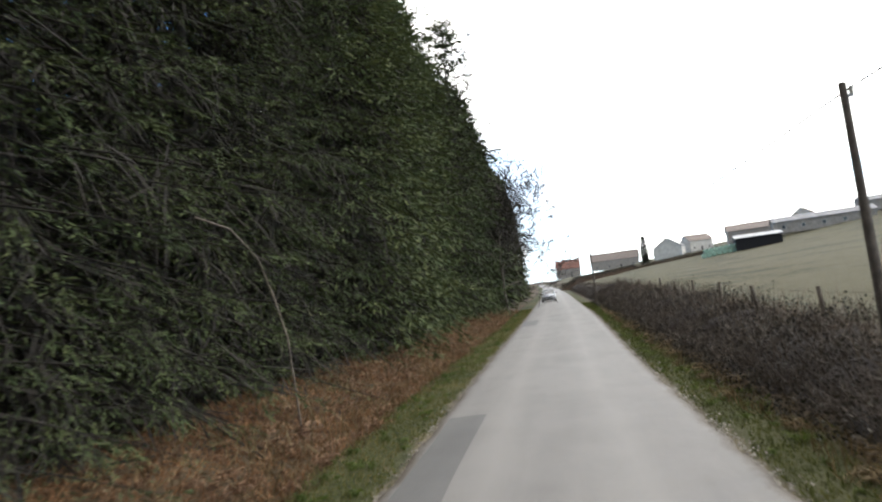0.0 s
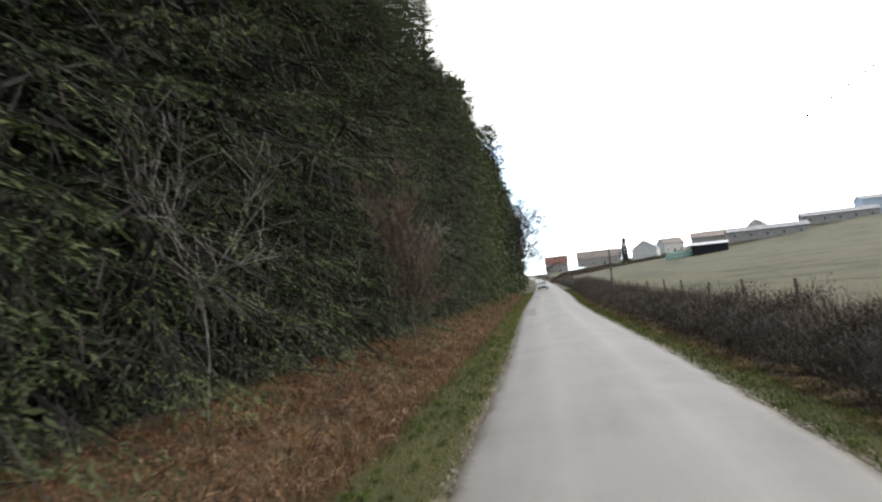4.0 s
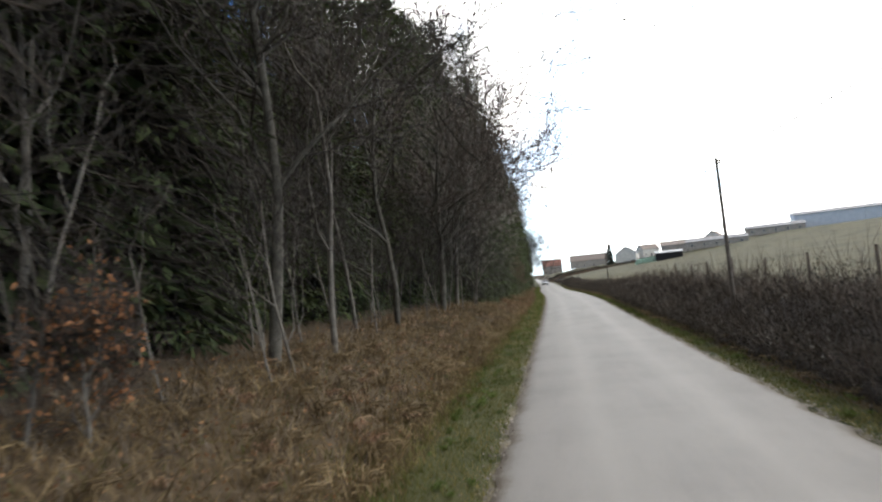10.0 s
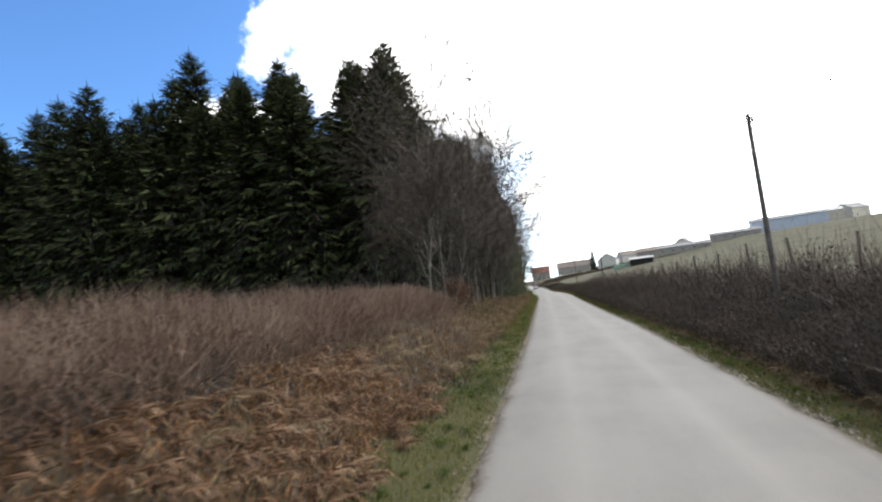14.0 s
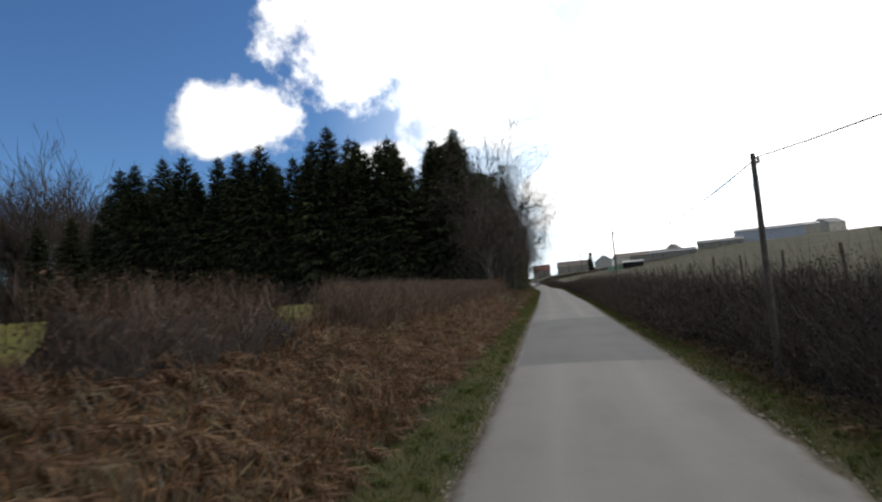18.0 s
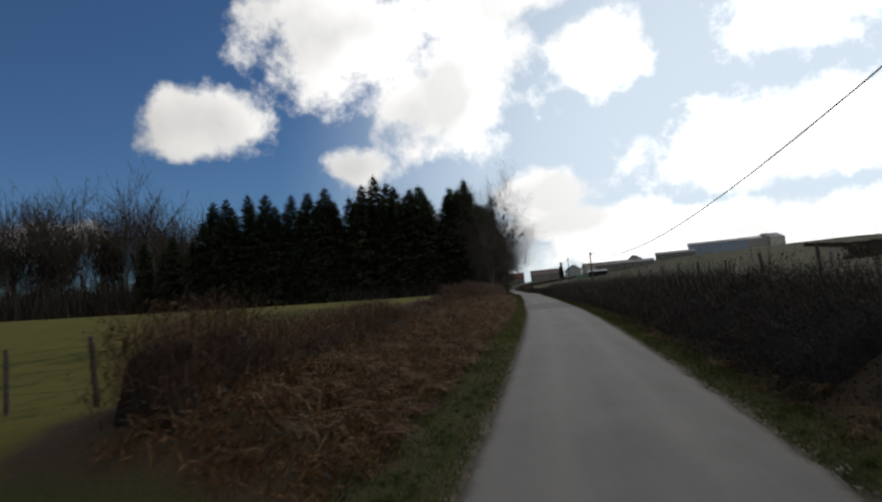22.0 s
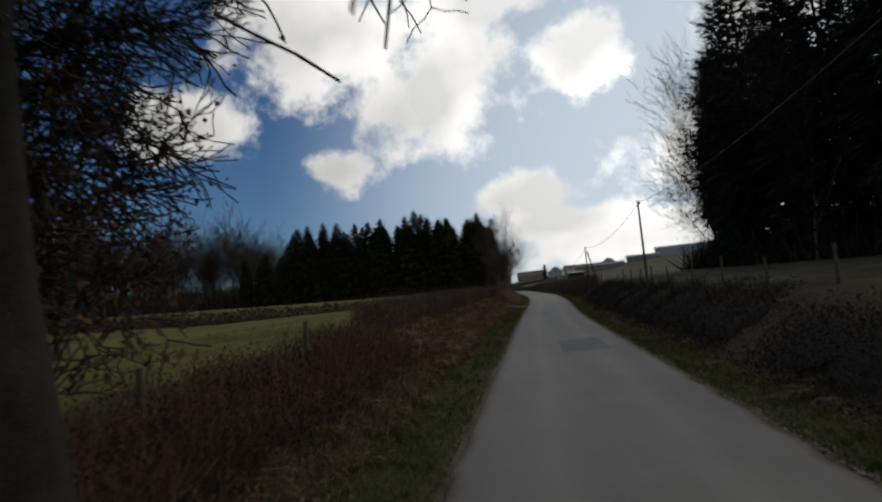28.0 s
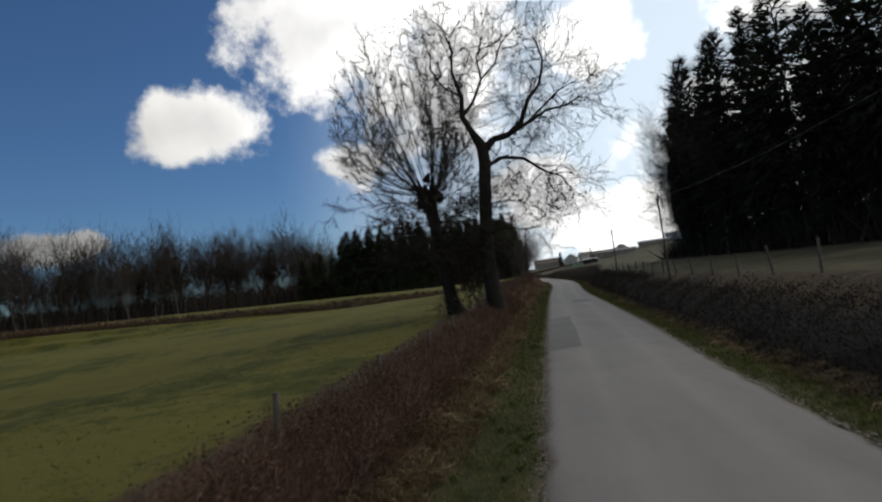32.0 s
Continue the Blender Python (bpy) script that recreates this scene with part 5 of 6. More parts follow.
def swath(name, label, category, side, y0, y1, o0, o1, per_m, mat, size, kind="leaf", seed=5, droop=-0.2, skip=()):
    g = np.random.default_rng(seed)
    n = int((y1 - y0) * per_m)
    y = along(y0, y1, n, g)
    off = o0 + (o1 - o0) * g.random(n) + 0.25 * ripple(y, y * 0.3)
    keep = off > 0.06
    for a, b in skip:
        keep &= ~((y > a) & (y < b))
    y, off = y[keep], off[keep]
    x, z = side_points(g, side, y, off)
    p = np.stack([x, y, z - 0.01], axis=1)
    n = len(y)
    if kind == "leaf":
        p[:, 2] += 0.12 * g.random(n) ** 2
        arrays = leaves_at(g, p, size * np.ones(n), droop, 0.3)
    elif kind == "blade":
        d = g.normal(0, 0.4, (n, 3)) + [0, 0, 1.0]
        d = unit(d) * (size * (0.5 + 0.9 * g.random(n)))[:, None]
        arrays = spears(p, p + d, unit(np.cross(d, g.normal(0, 1, (n, 3)))) * (0.006 + 0.007 * g.random(n))[:, None])
    else:
        # arching dead fronds: two bent pieces each
        d = g.normal(0, 0.7, (n, 3)) + [0, 0, 0.7]
        d = unit(d) * (size * (0.5 + 0.8 * g.random(n)))[:, None]
        w = unit(np.cross(d, g.normal(0, 1, (n, 3)))) * (min(size, 0.3) * 0.05)
        e = d * 0.7 + np.array([0, 0, -0.5]) * size
        arrays = joined([blades(p, p + d, w), blades(p + d * 0.9, p + d * 0.9 + e, w * 0.9)])
    ob = tagged(put(name, mesh_from(name, *arrays, mat)), label, category, kind="stuff")
    return ob


def tussocks(name, label, category, side, y0, y1, o0, o1, per_m, each, mat, size, width, seed, slump=0.6, skip=()):
    """Heaps of dead fronds or grass: each heap a fan of bent blades that rise and then fall downhill."""
    g = np.random.default_rng(seed)
    n = int((y1 - y0) * per_m)
    y = along(y0, y1, n, g)
    off = o0 + (o1 - o0) * g.random(n)
    keep = np.ones(n, bool)
    for a, b in skip:
        keep &= ~((y > a) & (y < b))
    y, off = y[keep], off[keep]
    x, z = side_points(g, side, y, off)
    big = size * (0.5 + 0.9 * g.random(len(y)))
    k = np.repeat(np.arange(len(y)), each)
    m = len(k)
    root = np.stack([x, y, z], axis=1)[k] + g.normal(0, 0.12, (m, 3)) * [1, 1, 0.3] * big[k][:, None]
    a = g.random(m) * 6.28
    down = np.array([-side, 0, 0.0])
    d = np.stack([np.cos(a), np.sin(a), np.zeros(m)], axis=1) * (0.3 + 0.5 * g.random((m, 1))) + down * slump * 0.5
    ln = big[k] * (0.5 + 0.6 * g.random(m))
    p1 = root + (d * 0.6 + [0, 0, 0.75]) * (ln * 0.5)[:, None]
    p2 = p1 + (d + down * slump * 0.4 + [0, 0, 0.05]) * (ln * 0.45)[:, None]
    p3 = p2 + (d * 0.7 + down * slump * 0.3 - [0, 0, 0.7]) * (ln * 0.45)[:, None]
    w = unit(np.cross(d + [0, 0, 0.4], g.normal(0, 1, (m, 3)) + [0, 0, 0.8])) * (width * (0.6 + 0.8 * g.random(m)))[:, None]
    v = np.stack([root - w * 0.4, root + w * 0.4, p1 - w, p1 + w, p2 - w, p2 + w, p3 - w * 0.15, p3 + w * 0.15], axis=1).reshape(-1, 3)
    q = np.array([[0, 1, 3, 2], [2, 3, 5, 4], [4, 5, 7, 6]])
    f = (np.arange(m)[:, None, None] * 8 + q[None]).reshape(-1, 4)
    return tagged(put(name, mesh_from(name, v, f, mat)), label, category, kind="stuff")


ENTRY = [(-208.5, -202.6)]
swath("grass", "short green verge grass along the lane", "grass", -1, -306, 62, 0.05, 1.6, 620, M_GRASS, 0.075, "blade", 61, skip=[(-206.5, -202.8)])
for i, (a, b, wide) in enumerate([(-306, -150, 1.05), (-150, -68, 0.7), (-68, 62, 1.2)]):
    swath("grass", "short green verge grass along the bramble hedge", "grass", 1, a, b, 0.05, wide, int(480 * wide), M_GRASS, 0.075, "blade", 162 + i)
swath("dry_grass", "straw-coloured dead grass in the ditch", "grass", -1, -306, 40, 1.2, 2.6, 120, M_STRAW, 0.24, "blade", 63, skip=ENTRY)
swath("dry_grass", "straw-coloured grass below the brambles", "grass", 1, -306, 40, 0.7, 1.5, 90, M_STRAW, 0.2, "blade", 64)
swath("bracken", "flattened rust-brown bracken and fallen leaves beneath the spruces", "bracken", -1, -56, 62, 1.5, 5.8, 900, M_BRACKEN, 0.2, "frond", 65)
swath("bracken", "brown leaves and dead grass on the slope before the wood", "bracken", -1, -106, -50, 1.6, 6.0, 420, M_STRAW, 0.24, "frond", 66)
swath("fallen_leaves", "fallen brown leaves on the slope", "leaves", -1, -110, -45, 1.8, 7.0, 160, M_BRACKEN, 0.08, "leaf", 67)
swath("bracken", "rust-brown dead bracken covering the bank", "bracken", -1, -202.4, -125, 1.5, 4.2, 520, M_BRACKEN, 0.26, "frond", 68)
swath("dry_grass", "pale tufts of dead grass on the bank", "grass", -1, -202, -104, 1.4, 4.6, 90, M_STRAW, 0.34, "blade", 69)
swath("bracken", "dark brown dead bracken on the bank by the track", "bracken", -1, -250, -208.6, 1.4, 4.4, 420, M_BRACKEN, 0.24, "frond", 70)
swath("dry_grass", "dead straw grass hanging over the bank", "grass", -1, -250, -208.8, 1.5, 3.6, 260, M_STRAW, 0.34, "blade", 79)
swath("bracken", "dead stems at the foot of the meadow hedge", "bracken", -1, -306, -250, 1.2, 3.0, 260, M_STRAW, 0.24, "frond", 71)
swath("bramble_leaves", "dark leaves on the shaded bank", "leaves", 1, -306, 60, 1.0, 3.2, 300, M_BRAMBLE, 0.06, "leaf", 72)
swath("meadow_grass", "short pasture grass behind the hedge", "grass", -1, -310, -205, 4.5, 15, 260, M_GRASS, 0.07, "blade", 73, skip=ENTRY)

M_FERN = foliage("matted_fern", [(0.055, 0.031, 0.019), (0.13, 0.073, 0.043), (0.22, 0.138, 0.083), (0.36, 0.26, 0.165)], thin=0.2, patch=1.1)
M_PALESTRAW = foliage("bleached_grass", [(0.075, 0.056, 0.032), (0.15, 0.115, 0.066), (0.27, 0.21, 0.13)], thin=0.25, patch=1.0)
M_LUSH = foliage("lush_grass", [(0.02, 0.034, 0.006), (0.05, 0.078, 0.013), (0.1, 0.125, 0.025)], thin=0.4, patch=0.9)
tussocks("bracken", "heaps of slumped rust-brown bracken on the bank", "bracken", -1, -202, -124, 1.3, 4.1, 26, 24, M_FERN, 0.33, 0.009, 101, 0.9)
tussocks("dry_grass", "bleached grass tussocks hanging down the bank", "grass", -1, -202, -104, 1.35, 3.6, 1.6, 30, M_PALESTRAW, 0.45, 0.006, 102, 0.9)
tussocks("bracken", "crumpled rust-brown bracken along the foot of the spruces", "bracken", -1, -54, 60, 1.5, 4.4, 11, 26, M_FERN, 0.34, 0.01, 103, 0.3)
tussocks("dry_grass", "yellow-brown grass tussocks in the clearing", "grass", -1, -108, -44, 1.7, 5.5, 5, 34, M_STRAW, 0.5, 0.01, 104, 0.4)
tussocks("bracken", "brown bracken heaps in the clearing", "bracken", -1, -112, -48, 2.2, 6.0, 3.5, 28, M_FERN, 0.36, 0.011, 105, 0.4)
tussocks("bracken", "dark rust bracken heaped on the bank by the track", "bracken", -1, -250, -208.8, 1.5, 3.8, 9, 30, M_FERN, 0.38, 0.011, 106)
tussocks("dry_grass", "bleached grass tufts on the bank by the track", "grass", -1, -252, -208.8, 1.2, 3.0, 2.5, 36, M_PALESTRAW, 0.5, 0.009, 107)
tussocks("dry_grass", "dead grass tufts at the foot of the meadow hedge", "grass", -1, -306, -252, 1.1, 2.6, 3, 34, M_STRAW, 0.45, 0.009, 108)
tussocks("grass", "tufts of longer green grass on the verge", "grass", -1, -306, 60, 0.25, 1.5, 4, 26, M_LUSH, 0.2, 0.006, 109, 0.1, [(-206.5, -202.8)])
tussocks("grass", "tufts of longer green grass beside the brambles", "grass", 1, -306, 60, 0.2, 1.2, 4, 26, M_LUSH, 0.2, 0.006, 110, 0.1)
tussocks("dry_grass", "straw tufts at the foot of the brambles", "grass", 1, -306, 50, 0.8, 1.5, 2.5, 30, M_STRAW, 0.34, 0.008, 111, 0.5)

# far field hedges
def far_hedge(p, q, top, mat, seed, label):
    g = np.random.default_rng(seed)
    n = int(math.dist(p, q) * 130)
    f = g.random(n)
    x, y = p[0] + (q[0] - p[0]) * f + g.normal(0, 0.45, n), p[1] + (q[1] - p[1]) * f + g.normal(0, 0.45, n)
    z = ground_z(x, y)
    pts = np.stack([x, y, z + top * g.random(n) * (1 + 0.2 * ripple(f * 40, f * 17))], axis=1)
    return cover("field_hedge", label, "hedge", [("leaves", [leaves_at(g, pts, 0.28 * np.ones(n))], mat), ("twigs", [thicket(g, x, y, z, top, np.zeros(3), n, thick=0.02)], M_HEDGETWIG)])


M_DEADLEAF = foliage("grey_dead_leaves", [(0.03, 0.024, 0.023), (0.075, 0.06, 0.057), (0.15, 0.125, 0.115)], thin=0.1, patch=0.8)
swath("fallen_leaves", "grey-brown dead bramble leaves matted on the lower bank", "leaves", -1, -202, -106, 1.2, 3.6, 420, M_DEADLEAF, 0.07, "leaf", 112)
swath("bracken", "greyish dead weeds and fallen leaves on the bank", "bracken", -1, -128, -104, 1.5, 4.4, 480, M_BRACKEN, 0.16, "frond", 78)
swath("dead_stems", "upright pale dead stems standing on the bank", "stems", -1, -197, -104, 1.6, 4.4, 90, M_STEMS, 0.5, "blade", 74)
swath("dead_stems", "pale dead stems among the scrub", "stems", -1, -106, -48, 2.2, 7.0, 120, M_STEMS, 0.45, "blade", 75)
swath("dead_stems", "grey dead stems rising from the brambles", "stems", 1, -196, 50, 2.4, 4.2, 34, M_STEMS, 1.0, "blade", 76)
swath("grass", "rough green grass at the foot of the wood", "grass", -1, -106, -46, 1.4, 4.5, 150, M_GRASS, 0.16, "blade", 77)
swath("dead_stems", "grey-brown dead weeds standing over the low brambles", "stems", 1, -54, 56, 2.3, 5.0, 80, M_STEMS, 0.6, "blade", 80)
swath("dead_stems", "thin brown shoots standing over the bramble hedge", "stems", 1, -198, -48, 2.2, 3.6, 60, M_TWIG, 1.75, "blade", 81)
swath("grass", "green grass along the foot of the clearing", "grass", -1, -108, -46, 1.1, 2.5, 240, M_GRASS, 0.15, "blade", 82)
swath("bracken", "pale curled bracken stalks lying on the brown litter", "bracken", -1, -50, 62, 1.5, 4.0, 40, M_STRAW, 0.5, "frond", 83)
swath("bracken", "pale broken stalks hanging down the bank", "bracken", -1, -202, -128, 1.5, 4.2, 40, M_STRAW, 0.5, "frond", 84)
swath("bracken", "tussocks of yellow-brown dead grass in the clearing", "bracken", -1, -106, -48, 1.8, 6.0, 60, M_STRAW, 0.5, "frond", 85)


def pebbles(label, side, y0, y1, per_m, seed):
    g = np.random.default_rng(seed)
    n = int((y1 - y0) * per_m)
    y = along(y0, y1, n, g)
    off = -0.08 + np.abs(g.normal(0, 0.16, n))
    x, z = side_points(g, side, y, off)
    r = (0.012 + 0.022 * g.random(n) ** 2)[:, None]
    c = np.stack([x, y, np.where(off < 0.02, lane_z(y) + 0.02, z) + 0.004], axis=1)
    corners = [c + r * (np.array(d) + 0.25 * g.normal(0, 1, (n, 3))) for d in ((1, 0, 0), (-0.5, 0.9, 0), (-0.5, -0.9, 0), (0, 0, 0.8))]
    v = np.stack(corners, axis=1).reshape(-1, 3)
    i = np.arange(n)[:, None, None] * 4
    f = (i + np.array([[0, 1, 3], [1, 2, 3], [2, 0, 3]])[None]).reshape(-1, 3)
    tagged(put("gravel", mesh_from("gravel", v, f, M_GRAVEL)), label, "gravel", kind="stuff")


M_GRAVEL = foliage("loose_gravel", [(0.06, 0.05, 0.04), (0.13, 0.115, 0.095), (0.24, 0.22, 0.19)], thin=0.0)
pebbles("loose grey gravel crumbling from the lane's edge", -1, -300, 50, 60, 86)
pebbles("loose grey gravel along the verge", 1, -300, 50, 60, 87)
far_hedge((-16, -208), (-75, -196), 1.3, M_HEDGELEAF, 92, "brown hedge crossing the meadow")
far_hedge((-75, -196), (-130, -205), 1.4, M_HEDGELEAF, 93, "brown hedge beyond the meadow")
far_hedge((34, -140), (120, -60), 1.6, M_BRAMBLE, 94, "dark hedge high on the pasture")
far_hedge((120, -60), (150, 120), 1.8, M_BRAMBLE, 95, "dark hedge along the crest")
far_hedge((22, 230), (60, 215), 1.6, M_BRAMBLE, 96, "hedge below the farm houses")
far_hedge((-2, 150), (24, 235), 1.8, M_BRAMBLE, 97, "hedge beside the road bend")

# ---- poles and cable ----
def cyl(bm, p, q, r0, r1, sides=10):
    p, q = Vector(p), Vector(q)
    d = q - p
    m = Matrix.Translation((p + q) / 2) @ d.to_track_quat("Z", "Y").to_matrix().to_4x4()
    bmesh.ops.create_cone(bm, cap_ends=True, segments=sides, radius1=r0, radius2=r1, depth=d.length, matrix=m)
    return bm


POLES = [(1.9, 52, 4.9), (4.1, 9.2, 4.75), (5.8, -30.6, 6.2), (5.7, -78, 6.55), (5.6, -121, 6.75), (4.2, -157.6, 5.7), (3.5, -201, 6.75), (2.0, -232.8, 7.45), (1.0, -258, 7.9), (2.5, -287, 8.6)]
for k, (x, y, top) in enumerate(POLES):
    base = gz(x, y) - 0.4
    ob = tagged(thing("utility_pole", (x, y, base)), "weathered wooden telephone pole beside the hedge" if k != 6 else "braced pair of wooden telephone poles at the field entrance", "pole", "telephone poles")
    hgt = top - base
    part("post", cyl(bmesh.new(), (0, 0, 0), (0, 0, hgt), 0.08, 0.052, 12), M_POLE, ob)
    part("insulator", cyl(bmesh.new(), (0.1, 0, hgt - 0.18), (0.1, 0, hgt - 0.06), 0.035, 0.025, 10), M_CERAMIC, ob, "pale ceramic insulator")
    part("bracket", box_bm(0.0, 0.12, -0.02, 0.02, hgt - 0.22, hgt - 0.18, 0.005), M_STEEL, ob)
    if k == 6:
        part("post", cyl(bmesh.new(), (1.2, -0.1, 0), (0.16, -0.02, hgt - 0.5), 0.09, 0.065, 12), M_POLE, ob)
        part("brace", cyl(bmesh.new(), (0.0, 0, hgt * 0.5), (0.62, -0.05, hgt * 0.46), 0.03, 0.03, 8), M_STEEL, ob)
        part("bolt", cyl(bmesh.new(), (-0.16, -0.04, hgt - 0.75), (0.4, -0.04, hgt - 0.75), 0.018, 0.018, 8), M_STEEL, ob)


def cable(a, b, sag, r=0.014):
    pts = [Vector(a).lerp(Vector(b), i / 18) - Vector((0, 0, sag * 4 * (i / 18) * (1 - i / 18))) for i in range(19)]
    v, f = strand([tuple(p) for p in pts], r, 6)
    return tagged(put("telephone_cable", mesh_from("telephone_cable", v, f, M_WIRE)), "thin dark telephone cable slung between poles", "cable", "telephone cables")


SAGS = (0.5, 0.5, 0.5, 0.55, 0.9, 1.25, 0.7, 0.5, 0.5)
for (x0, y0, z0), (x1, y1, z1), sag in zip(POLES[:-1], POLES[1:], SAGS):
    cable((x0 + 0.1, y0, z0 - 0.08), (x1 + 0.1, y1, z1 - 0.08), sag)

# ---- fences ----
def fence(name, label, points, height, wires=3, group=""):
    ob = tagged(thing(name), label, "fence", group)
    tops = []
    g = np.random.default_rng(len(points) * 7 + int(abs(points[0][0]) * 10))
    base_me = None
    for x, y in points:
        z = gz(x, y)
        h = height * (0.9 + 0.2 * g.random())
        if base_me is None:
            bm = cyl(bmesh.new(), (0, 0, -0.3), (0, 0, height), 0.055, 0.045, 8)
            base_me = bpy.data.meshes.new("post")
            bm.to_mesh(base_me)
            bm.free()
            base_me.materials.append(M_POST)
        p = put("post", base_me, ob)
        p.matrix_world = pose(x, y, z, g.normal(0, 3), g.normal(0, 3), g.random() * 90) @ Matrix.Diagonal((1, 1, h / height, 1))
        tops.append((x, y, z))
    for k in range(wires):
        f = (k + 1) / (wires + 0.3)
        a = [(x, y, z + height * f) for x, y, z in tops]
        v, fa = strand(a, 0.003, 3)
        put("wire", mesh_from("wire", v, fa, M_RUST), ob)
    return ob


fence("wire_fence", "wooden posts and wire along the pasture's edge", [(float(lane_right(y)) + 3.5 + 0.8 * min(1.0, max(0.0, (-y - 20) / 40)), y) for y in np.arange(-196, 60, 4.2)], 1.15)
fence("wire_fence", "wooden posts and wire beside the grove", [(float(lane_right(y)) + 4.5, y) for y in np.arange(-300, -210, 4.5)], 1.1)
fence("wire_fence", "wooden posts and wire behind the field hedge", [(float(lane_left(y)) - 4.9, y) for y in np.arange(-166, -104, 4.0)], 1.05)
fence("wire_fence", "grey posts and wire across the field by the track", [(-9.2, -200.0), (-11.4, -199.4), (-13.8, -198.8), (-16.4, -198.2), (-19.4, -197.6), (-22.5, -197), (-26, -196.4)], 1.15)
fence("wire_fence", "weathered posts in the low meadow hedge", [(float(lane_left(y)) - 3.3, y) for y in np.arange(-300, -250, 5.0)], 1.15)

fence("wire_fence", "thick pale weathered posts at the end of the field hedge", [(-5.15, -108.9), (-5.4, -109.8), (-5.5, -110.9), (-5.5, -112.4), (-5.6, -114.2)], 1.15)
# fallen pale stick against the spruces
bm = bmesh.new()
pts = [(-6.55, 9.5, 4.5), (-6.3, 10.2, 4.3), (-6.05, 10.7, 3.7), (-5.95, 11.0, 2.9), (-5.85, 11.2, 2.05), (-5.8, 11.3, gz(-5.8, 11.3))]
v, f = strand(pts, 0.021, 6)
tagged(put("dead_branch", mesh_from("dead_branch", v, f, M_POST)), "pale bent dead branch leaning on the spruce boughs", "branch")

# ---- farm on the hill ----
def gable_house(name, label, at, turn, length, depth, eave, ridge, wall, roof, windows=3, door=True, overhang=0.35, storeys=1, category="house"):
    """Long side faces the lane; ridge along the length."""
    x, y = at
    ob = tagged(thing(name, (x, y, gz(x, y) - 0.4), turn), label, category)
    bm = bmesh.new()
    a, b = length / 2, depth / 2
    e, r = eave + 0.4, ridge + 0.4
    vs = [bm.verts.new(p) for p in [(-a, -b, 0), (a, -b, 0), (a, b, 0), (-a, b, 0), (-a, -b, e), (a, -b, e), (a, b, e), (-a, b, e), (-a, 0, r), (a, 0, r)]]
    for f in [(0, 1, 5, 4), (1, 2, 6, 9, 5), (2, 3, 7, 6), (3, 0, 4, 8, 7), (4, 5, 9, 8), (6, 7, 8, 9)]:
        bm.faces.new([vs[i] for i in f])
    part("wall", bm, wall, ob)
    slope = math.atan2(r - e, b)
    for sgn in (-1, 1):
        run = b / math.cos(slope) + overhang
        rb = box_bm(-a - overhang, a + overhang, -run, 0, -0.0, 0.14, 0.02)
        bmesh.ops.transform(rb, matrix=Matrix.Translation((0, 0, r + 0.02)) @ Matrix.Rotation(0 if sgn < 0 else math.pi, 4, "Z") @ Matrix.Rotation(slope, 4, "X"), verts=rb.verts[:])
        part("roof", rb, roof, ob)
    for s in range(storeys):
        for i in range(windows):
            wx = -a + length * (i + 0.5) / windows
            if door and s == 0 and i == windows // 2:
                part("door", box_bm(wx - 0.5, wx + 0.5, -b - 0.05, -b + 0.05, 0.4, 2.5, 0.02), M_DARK, ob)
                continue
            z0 = 1.3 + 2.6 * s
            w = part("window", box_bm(wx - 0.5, wx + 0.5, -b - 0.06, -b + 0.05, z0, z0 + 1.2, 0.02), M_WHITE, ob)
            part("pane", box_bm(wx - 0.42, wx + 0.42, -b - 0.075, -b, z0 + 0.08, z0 + 1.12), M_PANE, w)
    return ob


gable_house("farm_house", "small stone house with a red tiled roof beyond the bend", (-1, 430), 0, 17, 9, 6.5, 12.5, M_STONE, M_TILE, 4, True, storeys=2)
gable_house("barn", "long stone barn with a brown tiled roof", (29, 395), -4, 30, 11, 5.5, 10.5, M_STONE, M_BROWNROOF, 4, True, category="barn")
gable_house("farm_house", "white rendered house with a steep grey roof", (48, 300), 72, 12, 13, 5.0, 9.6, M_WHITE, M_SHEET, 3, True, storeys=1)
gable_house("farm_house", "pale house with a brown roof", (63, 312), 20, 12, 9, 5.0, 8.2, M_WHITE, M_BROWNROOF, 3, True)
# closed near-black walls stand in for the shade inside the open shed
gable_house("barn", "low open shed with a pale sheet roof", (50, 172), -8, 11, 6, 2.8, 3.6, M_DARK, M_PALE, 0, False, category="shed")
gable_house("barn", "long farm building with a brown sheet roof", (70, 228), -10, 26, 10, 4.0, 6.4, M_STONE, M_BROWNROOF, 5, True, category="barn")
gable_house("farm_house", "house with a dark pyramid-like gable", (87, 240), 60, 9, 8, 4.6, 7.6, M_WHITE, M_BROWNROOF, 2, False)
gable_house("barn", "long low barn with pale grey sheet roof", (78, 203), -12, 27, 9, 3.2, 4.8, M_STONE, M_SHEET, 5, False, category="barn")
gable_house("barn", "long low barn of grey block", (111, 222), -12, 26, 9, 3.2, 4.8, M_STONE, M_SHEET, 5, False, category="barn")
gable_house("farm_shed", "big blue-grey clad agricultural shed", (142, 228), -14, 38, 16, 6.4, 8.2, M_BLUE, M_SHEET, 0, False, category="shed")
gable_house("farm_shed", "pale clad end of a large shed", (167, 236), -14, 14, 14, 6.2, 8.0, M_CREAM, M_PALE, 0, False, category="shed")
gable_house("farm_house", "cream gabled building at the end of the farm", (190, 258), 30, 16, 13, 6.0, 9.4, M_CREAM, M_SHEET, 2, False, category="building")
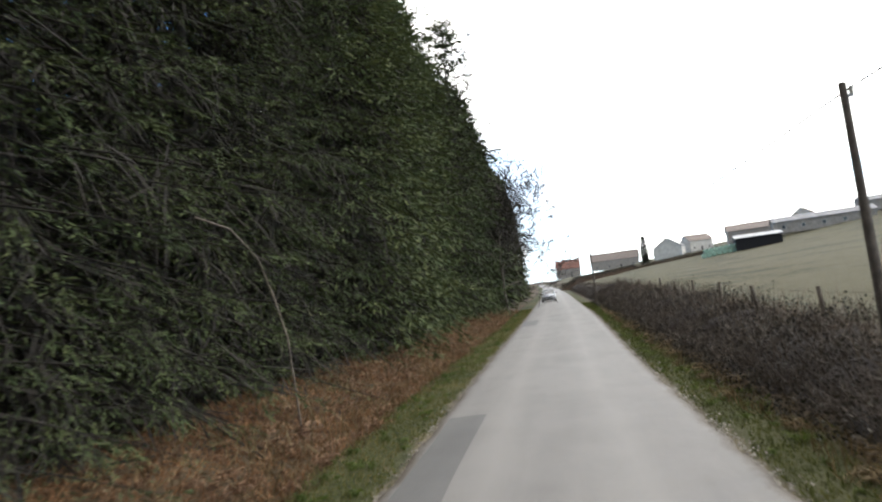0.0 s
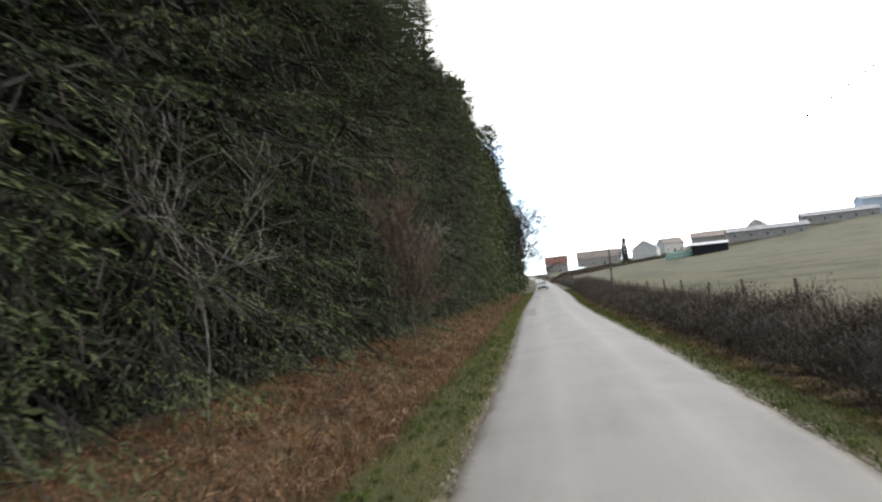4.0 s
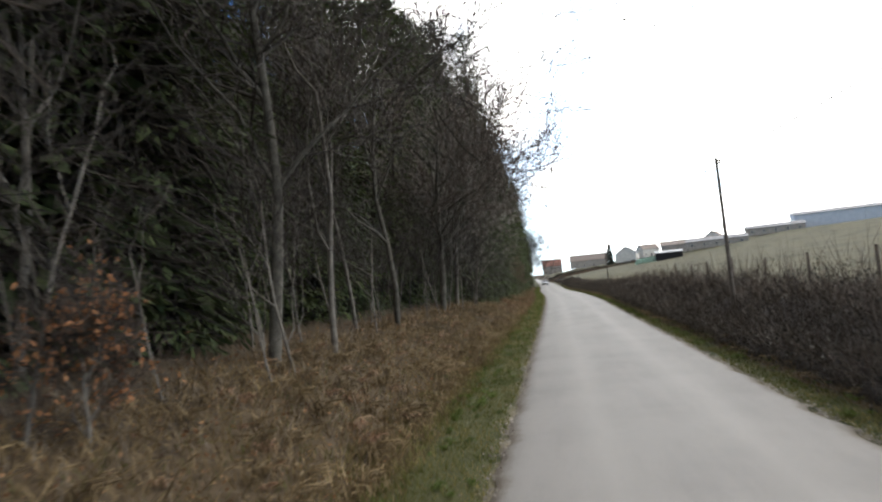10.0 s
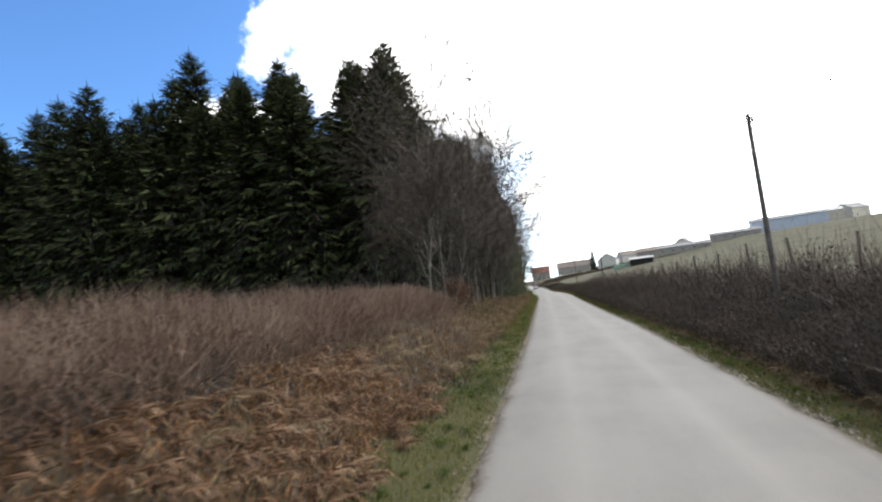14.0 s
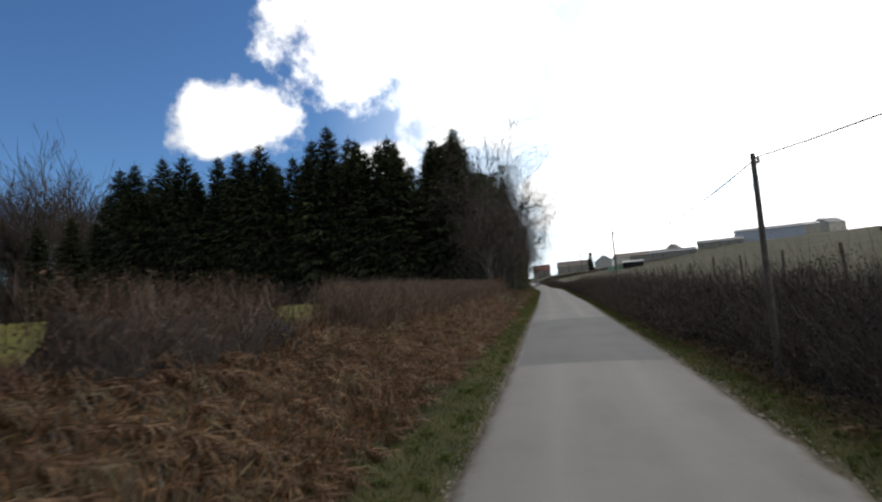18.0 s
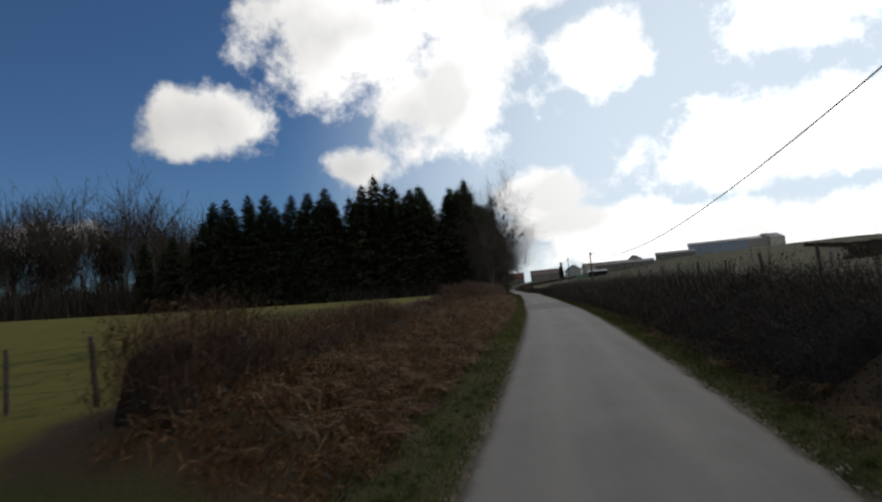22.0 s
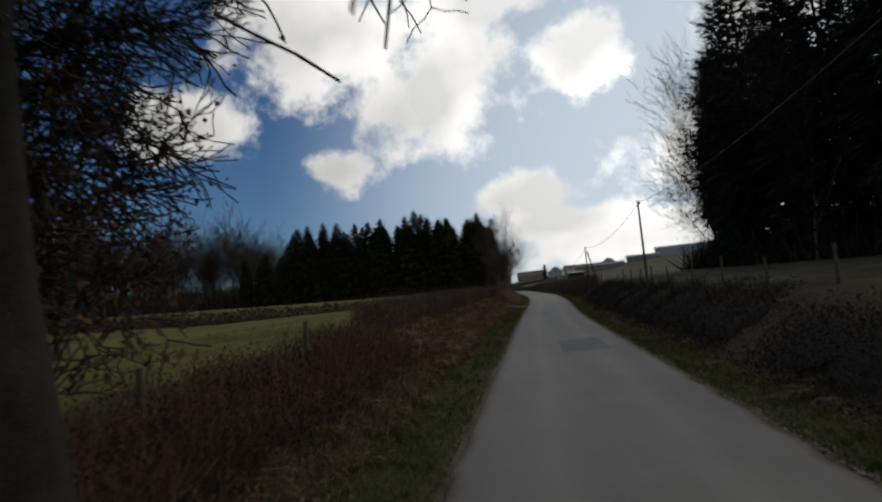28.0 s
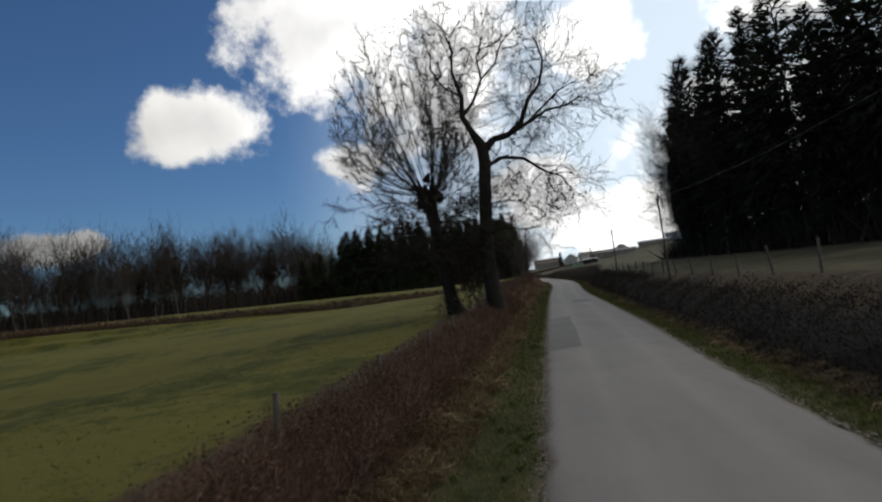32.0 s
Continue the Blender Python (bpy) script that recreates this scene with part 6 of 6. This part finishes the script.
# wrapped bales in a row
bm = bmesh.new()
bmesh.ops.create_cone(bm, cap_ends=True, segments=18, radius1=0.62, radius2=0.62, depth=1.25, matrix=Matrix.Rotation(math.pi / 2, 4, "X") @ Matrix.Translation((0, 0.6, 0)))
bmesh.ops.bevel(bm, geom=[e for e in bm.edges if e.calc_face_angle(0) > 1.0], offset=0.1, segments=2, affect="EDGES")
bale_me = bpy.data.meshes.new("silage_bale")
bm.to_mesh(bale_me)
bm.free()
bale_me.materials.append(M_WRAP)
for i in range(13):
    for lvl in range(2):
        x, y = 36.3 + 1.28 * i + 0.6 * lvl, 172.5 - 0.12 * i
        if lvl and i == 12:
            continue
        b = put("silage_bale", bale_me)
        b.matrix_world = pose(x, y, gz(x, y) + 1.12 * lvl, 0, 0, 4 * math.sin(i))
        tagged(b, "round silage bale in pale green plastic wrap, stacked in a row", "bale", "silage bales")
# cypress by the barn
b, c = spruce_meshes(14, 3.0, 600, 0.5, 8, 9, 1, 0.3, 0.2, 0.3, M_GROVE, 0.9, 0.6, 0.55)
make_tree("cypress_tree", b, c, "dark pointed cypress beside the farm houses", "", (39.2, 322, gz(39.2, 322) - 0.1))

# ---- the car ----
def car(x, y, turn):
    ob = tagged(thing("car", (x, y, float(lane_z(y)) + 0.08), turn), "silver-grey compact hatchback standing on the asphalt lane", "car")
    half = 0.87
    # body: ribs from nose to tail, each a ring of half-widths and heights
    ribs = [(-2.02, 0.62, 0.32, 0.62), (-1.95, 0.76, 0.24, 0.72), (-1.7, 0.84, 0.2, 0.84), (-1.1, half, 0.18, 0.94), (-0.6, half, 0.18, 0.98), (0.6, half, 0.18, 0.99), (1.4, half, 0.2, 1.0), (1.8, 0.84, 0.26, 0.98), (1.98, 0.76, 0.34, 0.92)]
    bm = bmesh.new()
    rings = []
    for yy, w, lo, hi in ribs:
        prof = [(-w * 0.86, lo), (-w, lo + 0.12), (-w * 1.0, (lo + hi) / 2), (-w * 0.95, hi - 0.08), (-w * 0.82, hi), (w * 0.82, hi), (w * 0.95, hi - 0.08), (w, (lo + hi) / 2), (w, lo + 0.12), (w * 0.86, lo)]
        rings.append([bm.verts.new((px, yy, pz)) for px, pz in prof])
    for r, s in zip(rings[:-1], rings[1:]):
        for i in range(10):
            bm.faces.new((r[i], r[(i + 1) % 10], s[(i + 1) % 10], s[i]))
    bm.faces.new(rings[0])
    bm.faces.new(rings[-1][::-1])
    body = part("body", bm, M_PAINT, ob)
    for p in body.data.polygons:
        p.use_smooth = True
    # cabin: glass house and roof
    bm = bmesh.new()
    lowr = [(-0.78, -1.05), (0.78, -1.05), (0.8, 1.6), (-0.8, 1.6)]
    topr = [(-0.6, -0.2), (0.6, -0.2), (0.62, 1.2), (-0.62, 1.2)]
    lo = [bm.verts.new((px, py, 0.95)) for px, py in lowr]
    hi = [bm.verts.new((px, py, 1.46)) for px, py in topr]
    for i in range(4):
        bm.faces.new((lo[i], lo[(i + 1) % 4], hi[(i + 1) % 4], hi[i]))
    bm.faces.new(hi)
    part("window", bm, M_GLASS, ob, "dark reflecting window glass")
    part("roof", box_bm(-0.63, 0.63, -0.22, 1.24, 1.455, 1.51, 0.025), M_PAINT, ob)
    for sgn in (-1, 1):
        part("pillar", cyl(bmesh.new(), (sgn * 0.79, -1.05, 0.95), (sgn * 0.615, -0.18, 1.48), 0.035, 0.03, 8), M_PAINT, ob)
        part("pillar", cyl(bmesh.new(), (sgn * 0.8, 0.35, 0.96), (sgn * 0.63, 0.42, 1.48), 0.035, 0.03, 8), M_PAINT, ob)
        part("pillar", cyl(bmesh.new(), (sgn * 0.81, 1.58, 0.96), (sgn * 0.63, 1.18, 1.48), 0.05, 0.04, 8), M_PAINT, ob)
        m = part("mirror", box_bm(sgn * 0.98 - 0.1, sgn * 0.98 + 0.1, -0.85, -0.72, 0.96, 1.1, 0.03), M_PLASTIC, ob)
        part("headlight", box_bm(sgn * 0.62 - 0.17, sgn * 0.62 + 0.17, -1.98, -1.8, 0.62, 0.78, 0.05), M_LAMP, ob, "clear headlight")
        part("fog_lamp", cyl(bmesh.new(), (sgn * 0.58, -2.02, 0.4), (sgn * 0.58, -1.9, 0.4), 0.05, 0.05, 12), M_LAMP, ob)
        part("tail_light", box_bm(sgn * 0.7 - 0.1, sgn * 0.7 + 0.1, 1.9, 2.0, 0.7, 0.92, 0.03), M_RED, ob, "red tail light")
        for wy in (-1.28, 1.25):
            bm = bmesh.new()
            bmesh.ops.create_cone(bm, cap_ends=True, segments=24, radius1=0.31, radius2=0.31, depth=0.2, matrix=Matrix.Translation((sgn * 0.78, wy, 0.31)) @ Matrix.Rotation(math.pi / 2, 4, "Y"))
            bmesh.ops.bevel(bm, geom=[e for e in bm.edges if e.calc_face_angle(0) > 1.0], offset=0.03, segments=2, affect="EDGES")
            wh = part("wheel", bm, M_RUBBER, ob, "black tyre")
            part("rim", cyl(bmesh.new(), (sgn * 0.86, wy, 0.31), (sgn * 0.895, wy, 0.31), 0.2, 0.18, 20), M_STEEL, wh, "grey wheel rim")
    part("grille", box_bm(-0.42, 0.42, -2.06, -1.96, 0.56, 0.68, 0.02), M_PLASTIC, ob)
    part("air_intake", box_bm(-0.5, 0.5, -2.04, -1.94, 0.28, 0.42, 0.02), M_PLASTIC, ob)
    part("bumper", box_bm(-0.72, 0.72, -2.06, -1.9, 0.43, 0.54, 0.03), M_PAINT, ob)
    pl = part("number_plate", box_bm(-0.26, 0.26, -2.085, -2.06, 0.43, 0.54, 0.005), M_PLATE, ob, "plain white plate with a dark bar")
    part("bar", box_bm(-0.2, 0.2, -2.092, -2.086, 0.465, 0.505), M_PLASTIC, pl)
    part("badge", cyl(bmesh.new(), (0, -2.08, 0.62), (0, -2.04, 0.62), 0.06, 0.06, 16), M_STEEL, ob)
    for k in (-0.25, 0.3):
        part("wiper", cyl(bmesh.new(), (k, -1.06, 0.985), (k + 0.42, -0.84, 1.1), 0.01, 0.008, 6), M_PLASTIC, ob)
    return ob


car(-3.1, 77, 1.5)
